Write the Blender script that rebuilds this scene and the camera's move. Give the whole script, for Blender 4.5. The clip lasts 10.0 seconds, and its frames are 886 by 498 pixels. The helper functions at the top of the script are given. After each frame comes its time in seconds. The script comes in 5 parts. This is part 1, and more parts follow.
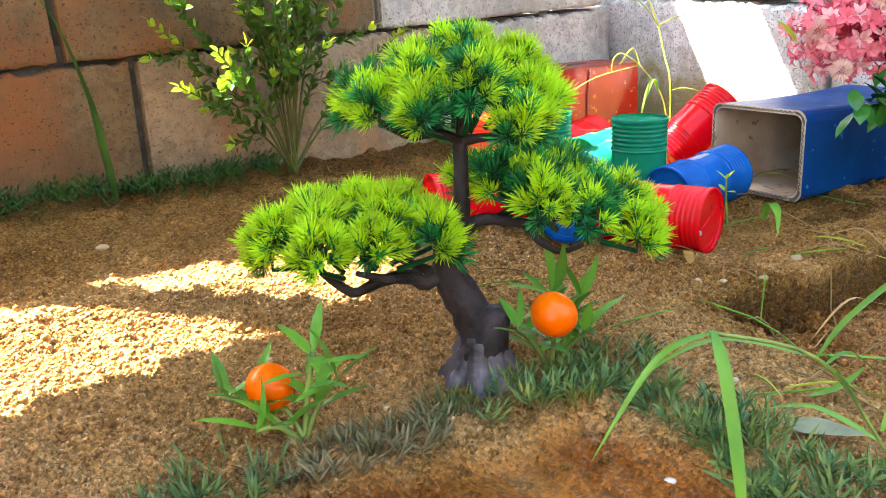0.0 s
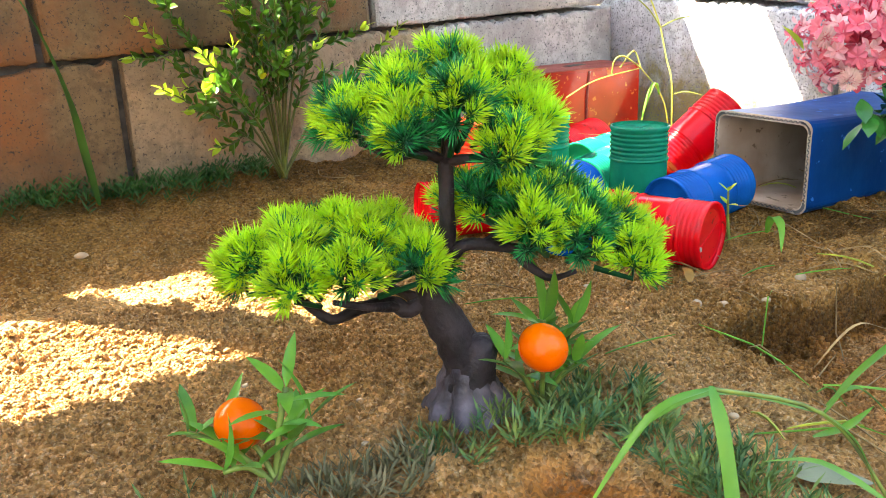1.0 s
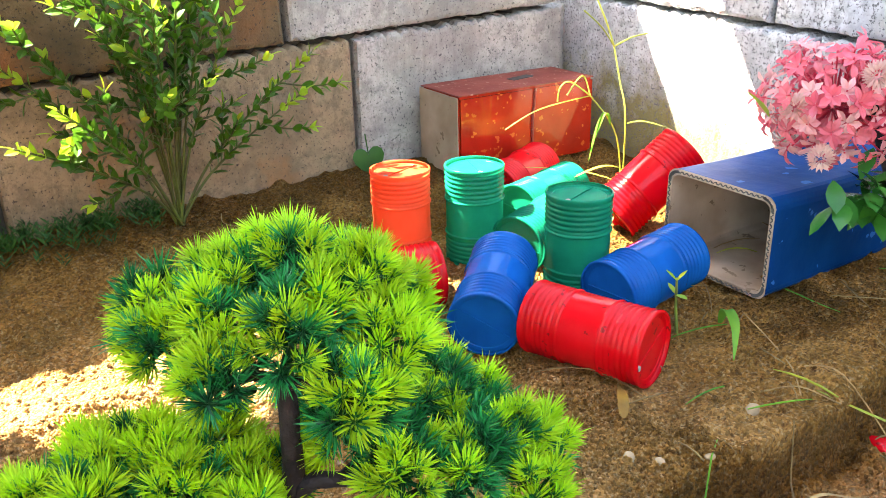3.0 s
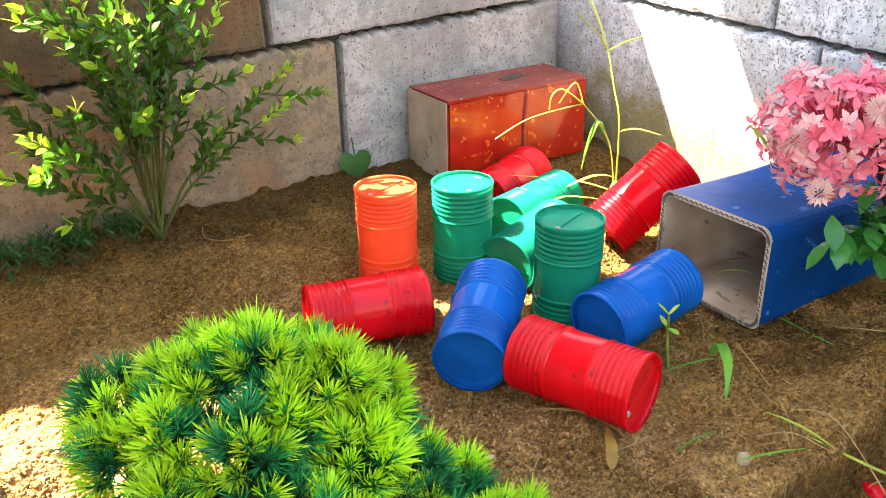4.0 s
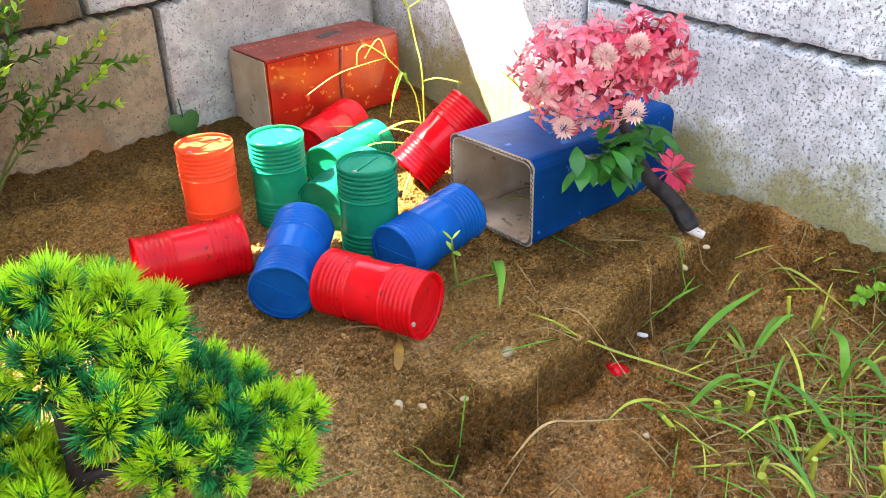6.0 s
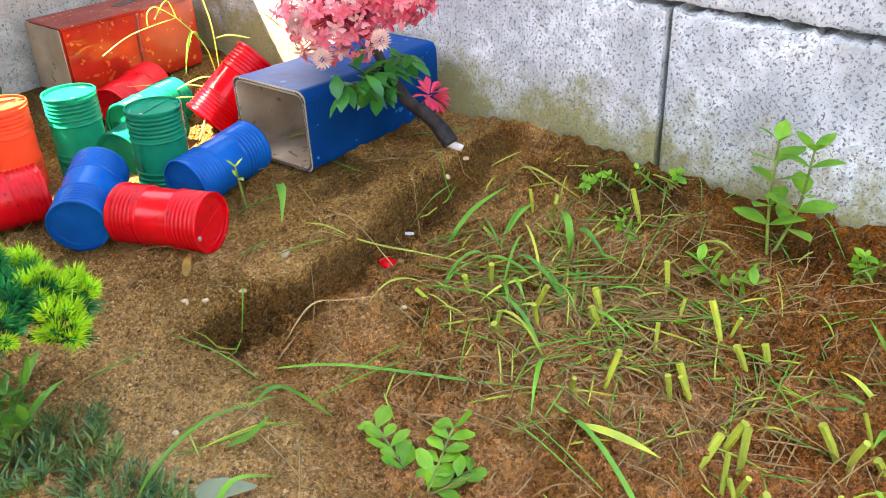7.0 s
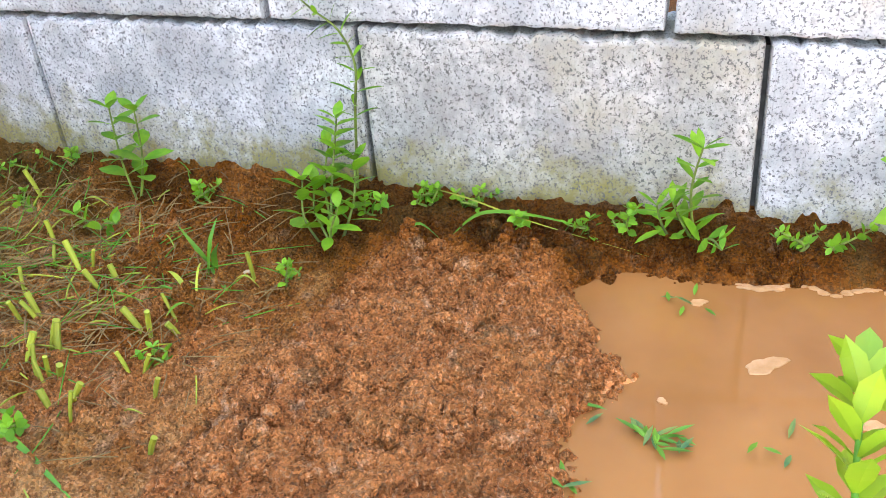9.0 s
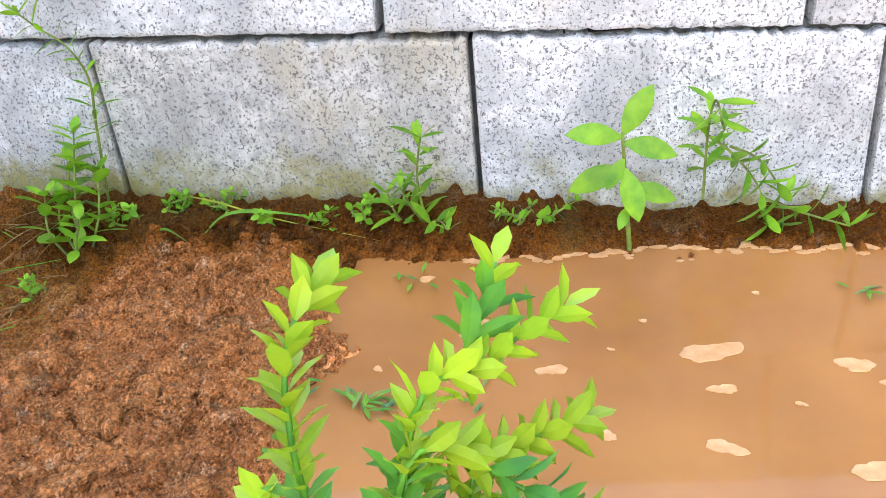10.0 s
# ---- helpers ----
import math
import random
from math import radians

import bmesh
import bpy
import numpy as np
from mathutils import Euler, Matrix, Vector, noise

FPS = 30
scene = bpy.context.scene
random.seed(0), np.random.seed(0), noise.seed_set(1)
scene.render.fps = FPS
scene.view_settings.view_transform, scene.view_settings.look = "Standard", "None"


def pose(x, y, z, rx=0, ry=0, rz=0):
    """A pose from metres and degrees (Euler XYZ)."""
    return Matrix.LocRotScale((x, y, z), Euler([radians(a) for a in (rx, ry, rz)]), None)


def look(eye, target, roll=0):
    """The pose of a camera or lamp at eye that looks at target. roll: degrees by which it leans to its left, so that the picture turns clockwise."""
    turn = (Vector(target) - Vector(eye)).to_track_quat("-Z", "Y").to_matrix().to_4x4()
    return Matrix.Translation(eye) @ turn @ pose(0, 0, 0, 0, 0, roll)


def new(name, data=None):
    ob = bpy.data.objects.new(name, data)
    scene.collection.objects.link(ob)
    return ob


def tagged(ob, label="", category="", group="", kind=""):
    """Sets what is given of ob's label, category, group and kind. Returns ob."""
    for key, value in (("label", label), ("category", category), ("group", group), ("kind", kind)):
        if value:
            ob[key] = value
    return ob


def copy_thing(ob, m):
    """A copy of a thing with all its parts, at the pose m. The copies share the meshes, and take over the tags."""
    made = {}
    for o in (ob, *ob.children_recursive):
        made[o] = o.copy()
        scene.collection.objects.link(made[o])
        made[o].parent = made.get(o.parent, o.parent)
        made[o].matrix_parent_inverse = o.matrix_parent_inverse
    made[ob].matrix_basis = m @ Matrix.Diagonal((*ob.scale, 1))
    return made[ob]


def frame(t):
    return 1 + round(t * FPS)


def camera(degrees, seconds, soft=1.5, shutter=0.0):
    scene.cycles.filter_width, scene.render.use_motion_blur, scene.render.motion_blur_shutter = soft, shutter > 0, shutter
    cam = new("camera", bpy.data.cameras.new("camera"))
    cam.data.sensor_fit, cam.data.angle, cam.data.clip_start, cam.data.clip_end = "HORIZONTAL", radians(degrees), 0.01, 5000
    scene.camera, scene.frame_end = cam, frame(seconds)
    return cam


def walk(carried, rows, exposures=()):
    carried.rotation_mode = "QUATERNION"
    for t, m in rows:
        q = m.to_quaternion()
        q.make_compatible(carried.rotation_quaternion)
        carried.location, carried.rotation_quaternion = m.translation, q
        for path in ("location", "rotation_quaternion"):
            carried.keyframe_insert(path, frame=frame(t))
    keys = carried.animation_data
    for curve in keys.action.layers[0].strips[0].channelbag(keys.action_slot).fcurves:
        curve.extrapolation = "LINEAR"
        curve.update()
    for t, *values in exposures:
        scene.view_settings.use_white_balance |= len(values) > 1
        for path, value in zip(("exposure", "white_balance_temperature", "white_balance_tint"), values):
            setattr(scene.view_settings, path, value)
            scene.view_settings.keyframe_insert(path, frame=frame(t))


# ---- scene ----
cam = camera(54.7, 10.0, soft=0.8)
PATH = [
    (0, (0.101, 0.125, 0.331), (1.125, 1.746, -0.235), -2.7),
    (0.5, (0.111, 0.126, 0.331), (1.131, 1.747, -0.246), -2.1),
    (1, (0.126, 0.146, 0.341), (1.143, 1.764, -0.247), -2.2),
    (1.5, (0.149, 0.17, 0.356), (1.159, 1.766, -0.302), -2.0),
    (2, (0.188, 0.199, 0.378), (1.196, 1.775, -0.329), -2.1),
    (2.5, (0.224, 0.215, 0.405), (1.26, 1.766, -0.318), -1.4),
    (4, (0.277, 0.263, 0.467), (1.295, 1.765, -0.374), -1.1),
    (4.5, (0.287, 0.257, 0.494), (1.318, 1.723, -0.394), -1.0),
    (5, (0.286, 0.238, 0.509), (1.347, 1.672, -0.394), -1.6),
    (5.2, (0.286, 0.227, 0.513), (1.362, 1.643, -0.401), -2.0),
    (6.3, (0.264, 0.121, 0.488), (1.505, 1.365, -0.467), -1.5),
    (6.5, (0.256, 0.096, 0.482), (1.528, 1.31, -0.47), -2.0),
    (7, (0.245, 0.008, 0.483), (1.615, 1.085, -0.497), -2.6),
    (7.5, (0.239, -0.086, 0.483), (1.703, 0.832, -0.524), -3.0),
    (8, (0.227, -0.191, 0.487), (1.758, 0.602, -0.526), -4.5),
    (8.5, (0.218, -0.291, 0.486), (1.805, 0.394, -0.52), -5.6),
    (9, (0.214, -0.393, 0.478), (1.875, 0.153, -0.493), -5.6),
    (9.5, (0.202, -0.461, 0.469), (1.915, -0.037, -0.472), -6.1),
    (10, (0.185, -0.528, 0.466), (1.921, -0.269, -0.493), -5.9),
]
walk(cam, [(t, look(eye, target, roll)) for t, eye, target, roll in PATH],
     exposures=[(0, 4.1, 7400, 10), (4, 4.06, 7500, 9), (6.5, 4.12, 7550, 10), (8, 4.14, 7450, 10), (10, 3.88, 7450, 10)])

# ---- light ----
SUN_WAY = Vector((0.73, -1.0, -1.67)).normalized()
world = bpy.data.worlds.new("sky")
scene.world = world
world.use_nodes = True
wn = world.node_tree
sky = wn.nodes.new("ShaderNodeTexSky")
sky.sky_type = "NISHITA"
sky.sun_disc = False
sky.sun_elevation = math.asin(-SUN_WAY.z)
sky.sun_rotation = math.atan2(-SUN_WAY.x, -SUN_WAY.y)
sky.air_density, sky.dust_density, sky.ozone_density = 1.0, 1.5, 1.0
wn.nodes["Background"].inputs["Strength"].default_value = 0.105
wn.links.new(sky.outputs["Color"], wn.nodes["Background"].inputs["Color"])
sun = new("sun", bpy.data.lights.new("sun", "SUN"))
sun.data.energy, sun.data.angle, sun.data.color = 5.0, radians(0.5), (1.0, 0.93, 0.82)
sun.matrix_world = look((0, 0, 3), Vector((0, 0, 3)) + SUN_WAY)


# ---- tools ----
def sstep(a, b, v):
    k = np.clip((v - a) / (b - a), 0.0, 1.0)
    return k * k * (3 - 2 * k)


def vnoise(x, y, scale, seed=0):
    """Smooth value noise in 0..1 on arrays."""
    px, py = np.asarray(x, float) / scale + 71.3 * seed, np.asarray(y, float) / scale - 37.7 * seed
    ix, iy = np.floor(px), np.floor(py)
    fx, fy = px - ix, py - iy
    fx, fy = fx * fx * (3 - 2 * fx), fy * fy * (3 - 2 * fy)

    def h(a, b):
        v = np.sin(a * 127.1 + b * 311.7 + seed * 17.17) * 43758.5453
        return v - np.floor(v)

    return (h(ix, iy) * (1 - fx) + h(ix + 1, iy) * fx) * (1 - fy) + (h(ix, iy + 1) * (1 - fx) + h(ix + 1, iy + 1) * fx) * fy


def finish(name, bm, material, parent=None, label="", smooth=False):
    me = bpy.data.meshes.new(name)
    bm.to_mesh(me)
    bm.free()
    if smooth:
        me.shade_smooth()
    for m in (material if isinstance(material, (list, tuple)) else [material]):
        me.materials.append(m)
    ob = new(name, me)
    if parent:
        ob.parent = parent
    return tagged(ob, label)


def part(name, bm, material, parent, label="", smooth=False):
    return finish(name, bm, material, parent, label, smooth)


def raw(name, verts, faces, material, parent=None, label="", smooth=False):
    me = bpy.data.meshes.new(name)
    me.from_pydata([tuple(v) for v in verts], [], faces)
    if smooth:
        me.shade_smooth()
    me.materials.append(material)
    ob = new(name, me)
    if parent:
        ob.parent = parent
    return tagged(ob, label)


def share(name, me, parent, m):
    ob = new(name, me)
    ob.parent = parent
    ob.matrix_basis = m
    return ob


def thing(name, m, label, category, group="", kind=""):
    ob = new(name)
    ob.empty_display_size = 0.02
    ob.matrix_basis = m
    return tagged(ob, label, category, group, kind)


def tube(bm, pts, radii, seg=8, rough=0.0, seed=0):
    """A tapered tube along points, closed at both ends."""
    rnd = random.Random(seed)
    pts = [Vector(p) for p in pts]
    rings, side = [], None
    for i, p in enumerate(pts):
        d = (pts[min(i + 1, len(pts) - 1)] - pts[max(i - 1, 0)]).normalized()
        if side is None:
            side = d.orthogonal().normalized()
        side = (side - d * side.dot(d)).normalized()
        up = d.cross(side)
        r = radii[i] if isinstance(radii, (list, tuple)) else radii
        rings.append([bm.verts.new(p + (side * math.cos(a) + up * math.sin(a)) * r * (1 + rnd.uniform(-rough, rough))) for a in (2 * math.pi * k / seg for k in range(seg))])
    for a, b in zip(rings, rings[1:]):
        for k in range(seg):
            bm.faces.new((a[k], a[(k + 1) % seg], b[(k + 1) % seg], b[k]))
    bm.faces.new(list(reversed(rings[0])))
    bm.faces.new(rings[-1])


def bend(pts, n=4):
    """A smooth line through points."""
    pts = [Vector(p) for p in pts]
    out = []
    for i in range(len(pts) - 1):
        p0, p1, p2, p3 = pts[max(i - 1, 0)], pts[i], pts[i + 1], pts[min(i + 2, len(pts) - 1)]
        for k in range(n):
            t = k / n
            out.append(0.5 * (2 * p1 + (p2 - p0) * t + (2 * p0 - 5 * p1 + 4 * p2 - p3) * t * t + (3 * p1 - p0 - 3 * p2 + p3) * t ** 3))
    return out + [pts[-1]]


def leaf(bm, at, way, up, length, width, droop=0.2, fold=0.25, seg=4, shape=0.45, tip=0.0):
    """A folded, curved leaf blade with a midrib, from at along way."""
    at, way, up = Vector(at), Vector(way).normalized(), Vector(up)
    side = way.cross(up)
    side = side.normalized() if side.length > 1e-5 else way.orthogonal().normalized()
    up = side.cross(way).normalized()
    rows = []
    for i in range(seg + 1):
        t = i / seg
        w = width * 0.5 * (math.sin(math.pi * t ** (math.log(0.5) / math.log(shape))) ** 0.8 if 0 < t < 1 else (0.1 if t == 0 else tip))
        p = at + way * (length * t * (1 - 0.15 * droop * t)) - up * (droop * length * t * t)
        rows.append((bm.verts.new(p - side * w + up * w * fold), bm.verts.new(p), bm.verts.new(p + side * w + up * w * fold)))
    for a, b in zip(rows, rows[1:]):
        bm.faces.new((a[0], a[1], b[1], b[0]))
        bm.faces.new((a[1], a[2], b[2], b[1]))


# ---- materials ----
def material(name, colour, rough=0.6, second=None, scale=40.0, bump=0.2, bump_scale=200.0, metal=0.0, vary=0.15, spec=0.3, coat=0.0, through_light=0.0, third=None, spots=0.0, detail=6.0):
    """A surface with two scales of variation in colour, a fine relief, and a shift of tone from object to object."""
    m = bpy.data.materials.new(name)
    m.use_nodes = True
    n, l = m.node_tree.nodes, m.node_tree.links
    b = n["Principled BSDF"]
    co = n.new("ShaderNodeTexCoord")
    big = n.new("ShaderNodeTexNoise")
    big.inputs["Scale"].default_value, big.inputs["Detail"].default_value = scale, detail
    l.new(co.outputs["Object"], big.inputs["Vector"])
    ramp = n.new("ShaderNodeValToRGB")
    ramp.color_ramp.elements[0].position, ramp.color_ramp.elements[1].position = 0.35, 0.68
    ramp.color_ramp.elements[0].color = (*colour, 1)
    ramp.color_ramp.elements[1].color = (*(second or [c * 0.7 for c in colour]), 1)
    l.new(big.outputs["Fac"], ramp.inputs["Fac"])
    out = ramp.outputs["Color"]
    if third:
        sp = n.new("ShaderNodeTexNoise")
        sp.inputs["Scale"].default_value, sp.inputs["Detail"].default_value = scale * 5, 3
        l.new(co.outputs["Object"], sp.inputs["Vector"])
        r2 = n.new("ShaderNodeValToRGB")
        r2.color_ramp.elements[0].position, r2.color_ramp.elements[1].position = 0.62 - spots, 0.66 - spots * 0.5
        l.new(sp.outputs["Fac"], r2.inputs["Fac"])
        mx = n.new("ShaderNodeMix")
        mx.data_type = "RGBA"
        l.new(r2.outputs["Color"], mx.inputs["Factor"])
        l.new(out, mx.inputs[6])
        mx.inputs[7].default_value = (*third, 1)
        out = mx.outputs[2]
    info = n.new("ShaderNodeObjectInfo")
    hsv = n.new("ShaderNodeHueSaturation")
    mp = n.new("ShaderNodeMapRange")
    mp.inputs["To Min"].default_value, mp.inputs["To Max"].default_value = 1 - vary, 1 + vary
    l.new(info.outputs["Random"], mp.inputs["Value"])
    l.new(mp.outputs["Result"], hsv.inputs["Value"])
    l.new(out, hsv.inputs["Color"])
    l.new(hsv.outputs["Color"], b.inputs["Base Color"])
    b.inputs["Roughness"].default_value, b.inputs["Metallic"].default_value = rough, metal
    b.inputs["Specular IOR Level"].default_value, b.inputs["Coat Weight"].default_value = spec, coat
    if bump:
        fine = n.new("ShaderNodeTexNoise")
        fine.inputs["Scale"].default_value, fine.inputs["Detail"].default_value = bump_scale, 5
        l.new(co.outputs["Object"], fine.inputs["Vector"])
        bp = n.new("ShaderNodeBump")
        bp.inputs["Strength"].default_value, bp.inputs["Distance"].default_value = bump, 0.002
        l.new(fine.outputs["Fac"], bp.inputs["Height"])
        l.new(bp.outputs["Normal"], b.inputs["Normal"])
        rr = n.new("ShaderNodeMapRange")
        rr.inputs["To Min"].default_value, rr.inputs["To Max"].default_value = rough * 0.8, min(1.0, rough * 1.25)
        l.new(big.outputs["Fac"], rr.inputs["Value"])
        l.new(rr.outputs["Result"], b.inputs["Roughness"])
    if through_light:
        tr = n.new("ShaderNodeBsdfTranslucent")
        l.new(hsv.outputs["Color"], tr.inputs["Color"])
        ms = n.new("ShaderNodeMixShader")
        ms.inputs[0].default_value = through_light
        l.new(b.outputs[0], ms.inputs[1])
        l.new(tr.outputs[0], ms.inputs[2])
        l.new(ms.outputs[0], n["Material Output"].inputs["Surface"])
    return m


def block_material(name, light, dark, stain, stain_amount, damp=False):
    """Aerated concrete: pale matrix, many small dark pits, large stains and damp green towards no fixed place."""
    m = bpy.data.materials.new(name)
    m.use_nodes = True
    n, l = m.node_tree.nodes, m.node_tree.links
    b = n["Principled BSDF"]
    geo = n.new("ShaderNodeNewGeometry")

    def tex(scale, detail, rough=0.5):
        t = n.new("ShaderNodeTexNoise")
        t.inputs["Scale"].default_value, t.inputs["Detail"].default_value, t.inputs["Roughness"].default_value = scale, detail, rough
        l.new(geo.outputs["Position"], t.inputs["Vector"])
        return t.outputs["Fac"]

    def ramp(fac, a, c):
        r = n.new("ShaderNodeMapRange")
        r.inputs["From Min"].default_value, r.inputs["From Max"].default_value = a, c
        l.new(fac, r.inputs["Value"])
        return r.outputs["Result"]

    def mix(fac, a, c):
        x = n.new("ShaderNodeMix")
        x.data_type = "RGBA"
        l.new(fac, x.inputs["Factor"])
        for s, v in ((6, a), (7, c)):
            if isinstance(v, tuple):
                x.inputs[s].default_value = (*v, 1)
            else:
                l.new(v, x.inputs[s])
        return x.outputs[2]

    base = mix(ramp(tex(11, 6, 0.68), 0.42, 0.62), light, tuple(c * 0.52 for c in light))
    base = mix(ramp(tex(75, 6, 0.75), 0.46, 0.60), base, tuple(c * 0.62 for c in light))
    base = mix(ramp(tex(6.5, 5, 0.65), 0.62 - stain_amount, 0.72 - stain_amount * 0.4), base, stain)
    if damp:
        sep = n.new("ShaderNodeSeparateXYZ")
        l.new(geo.outputs["Position"], sep.inputs[0])
        add = n.new("ShaderNodeMath")
        add.operation = "MULTIPLY_ADD"
        l.new(tex(13, 7, 0.78), add.inputs[0])
        add.inputs[1].default_value = 0.26
        slope = n.new("ShaderNodeMath")
        slope.operation = "MULTIPLY_ADD"
        l.new(sep.outputs["Y"], slope.inputs[0])
        slope.inputs[1].default_value = -0.095
        l.new(sep.outputs["Z"], slope.inputs[2])
        l.new(slope.outputs[0], add.inputs[2])
        algae = n.new("ShaderNodeMath")
        algae.operation = "MULTIPLY"
        algae.inputs[1].default_value = 0.9
        l.new(ramp(add.outputs[0], 0.292, 0.235), algae.inputs[0])
        base = mix(algae.outputs[0], base, (0.22, 0.20, 0.05))
    pit = ramp(tex(340, 4, 0.66), 0.555 if damp else 0.59, 0.605 if damp else 0.64)
    base = mix(pit, base, dark)
    big_pit = ramp(tex(170, 3, 0.5), 0.68, 0.73)
    base = mix(big_pit, base, dark)
    info = n.new("ShaderNodeObjectInfo")
    hsv = n.new("ShaderNodeHueSaturation")
    mv = n.new("ShaderNodeMapRange")
    mv.inputs["To Min"].default_value, mv.inputs["To Max"].default_value = 0.94, 1.07
    l.new(info.outputs["Random"], mv.inputs["Value"])
    l.new(mv.outputs["Result"], hsv.inputs["Value"])
    l.new(base, hsv.inputs["Color"])
    l.new(hsv.outputs["Color"], b.inputs["Base Color"])
    b.inputs["Roughness"].default_value = 0.92
    add = n.new("ShaderNodeMath")
    add.operation = "ADD"
    l.new(pit, add.inputs[0])
    l.new(big_pit, add.inputs[1])
    inv = n.new("ShaderNodeMath")
    inv.operation = "SUBTRACT"
    l.new(tex(400, 3), inv.inputs[0])
    l.new(add.outputs[0], inv.inputs[1])
    bp = n.new("ShaderNodeBump")
    bp.inputs["Strength"].default_value, bp.inputs["Distance"].default_value = 0.6, 0.002
    l.new(inv.outputs[0], bp.inputs["Height"])
    l.new(bp.outputs["Normal"], b.inputs["Normal"])
    return m


def soil_material():
    """Soil from sandy yellow to red clay by the mesh's own 'clay' and 'wet' values."""
    m = bpy.data.materials.new("soil")
    m.use_nodes = True
    n, l = m.node_tree.nodes, m.node_tree.links
    b = n["Principled BSDF"]
    geo = n.new("ShaderNodeNewGeometry")

    def tex(scale, detail, rough=0.6):
        t = n.new("ShaderNodeTexNoise")
        t.inputs["Scale"].default_value, t.inputs["Detail"].default_value, t.inputs["Roughness"].default_value = scale, detail, rough
        l.new(geo.outputs["Position"], t.inputs["Vector"])
        return t.outputs["Fac"]

    def rng(fac, a, c, lo=0.0, hi=1.0):
        r = n.new("ShaderNodeMapRange")
        for k, v in (("From Min", a), ("From Max", c), ("To Min", lo), ("To Max", hi)):
            r.inputs[k].default_value = v
        l.new(fac, r.inputs["Value"])
        return r.outputs["Result"]

    def mix(fac, a, c):
        x = n.new("ShaderNodeMix")
        x.data_type = "RGBA"
        l.new(fac, x.inputs["Factor"])
        for s, v in ((6, a), (7, c)):
            if isinstance(v, tuple):
                x.inputs[s].default_value = (*v, 1)
            else:
                l.new(v, x.inputs[s])
        return x.outputs[2]

    b.inputs["Specular IOR Level"].default_value = 0.12
    clay = n.new("ShaderNodeAttribute")
    clay.attribute_name = "clay"
    wet = n.new("ShaderNodeAttribute")
    wet.attribute_name = "wet"
    sand = mix(rng(tex(14, 6), 0.38, 0.62), (0.77, 0.43, 0.140), (0.56, 0.28, 0.075))
    sand = mix(rng(tex(330, 3), 0.52, 0.66), sand, (0.82, 0.54, 0.25))
    sand = mix(rng(tex(170, 5, 0.75), 0.55, 0.63, 0, 0.65), sand, (0.19, 0.085, 0.026))
    red = mix(rng(tex(20, 6), 0.38, 0.62), (0.70, 0.255, 0.060), (0.50, 0.165, 0.036))
    red = mix(rng(tex(38, 6, 0.7), 0.57, 0.65, 0, 0.85), red, (0.30, 0.15, 0.058))
    red = mix(rng(tex(30, 6, 0.7), 0.57, 0.66), red, (0.76, 0.40, 0.20))
    red = mix(rng(tex(260, 3), 0.54, 0.66), red, (0.74, 0.36, 0.15))
    red = mix(rng(tex(130, 5, 0.75), 0.56, 0.63, 0, 0.85), red, (0.22, 0.085, 0.028))
    base = mix(clay.outputs["Fac"], sand, red)
    vor = n.new("ShaderNodeTexVoronoi")
    vor.inputs["Scale"].default_value = 480
    l.new(geo.outputs["Position"], vor.inputs["Vector"])
    sepc = n.new("ShaderNodeSeparateColor")
    l.new(vor.outputs["Color"], sepc.inputs[0])
    crumb = n.new("ShaderNodeHueSaturation")
    l.new(rng(sepc.outputs[0], 0, 1, 0.58, 1.38), crumb.inputs["Value"])
    l.new(base, crumb.inputs["Color"])
    # The 'damp' value darkens for moisture and for painted shade alike.
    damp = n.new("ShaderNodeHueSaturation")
    damp_shade = n.new("ShaderNodeAttribute")
    damp_shade.attribute_name = "damp"
    l.new(rng(damp_shade.outputs["Fac"], 0, 1, 1.0, 0.26), damp.inputs["Value"])
    l.new(rng(damp_shade.outputs["Fac"], 0, 0.8, 0.95, 1.06), damp.inputs["Saturation"])
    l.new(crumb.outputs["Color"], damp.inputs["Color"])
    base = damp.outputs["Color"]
    moss = mix(rng(tex(7, 5), 0.54, 0.66, 0, 0.25), base, (0.15, 0.13, 0.04))
    l.new(moss, b.inputs["Base Color"])
    l.new(rng(wet.outputs["Fac"], 0, 1, 0.95, 0.45), b.inputs["Roughness"])
    l.new(rng(wet.outputs["Fac"], 0.3, 1, 0.12, 0.3), b.inputs["Specular IOR Level"])
    bp = n.new("ShaderNodeBump")
    bp.inputs["Distance"].default_value = 0.007
    l.new(rng(wet.outputs["Fac"], 0, 1, 1.0, 0.15), bp.inputs["Strength"])
    hgt = n.new("ShaderNodeMath")
    hgt.operation = "SUBTRACT"
    l.new(tex(260, 6, 0.8), hgt.inputs[0])
    l.new(vor.outputs["Distance"], hgt.inputs[1])
    l.new(hgt.outputs[0], bp.inputs["Height"])
    l.new(bp.outputs["Normal"], b.inputs["Normal"])
    return m


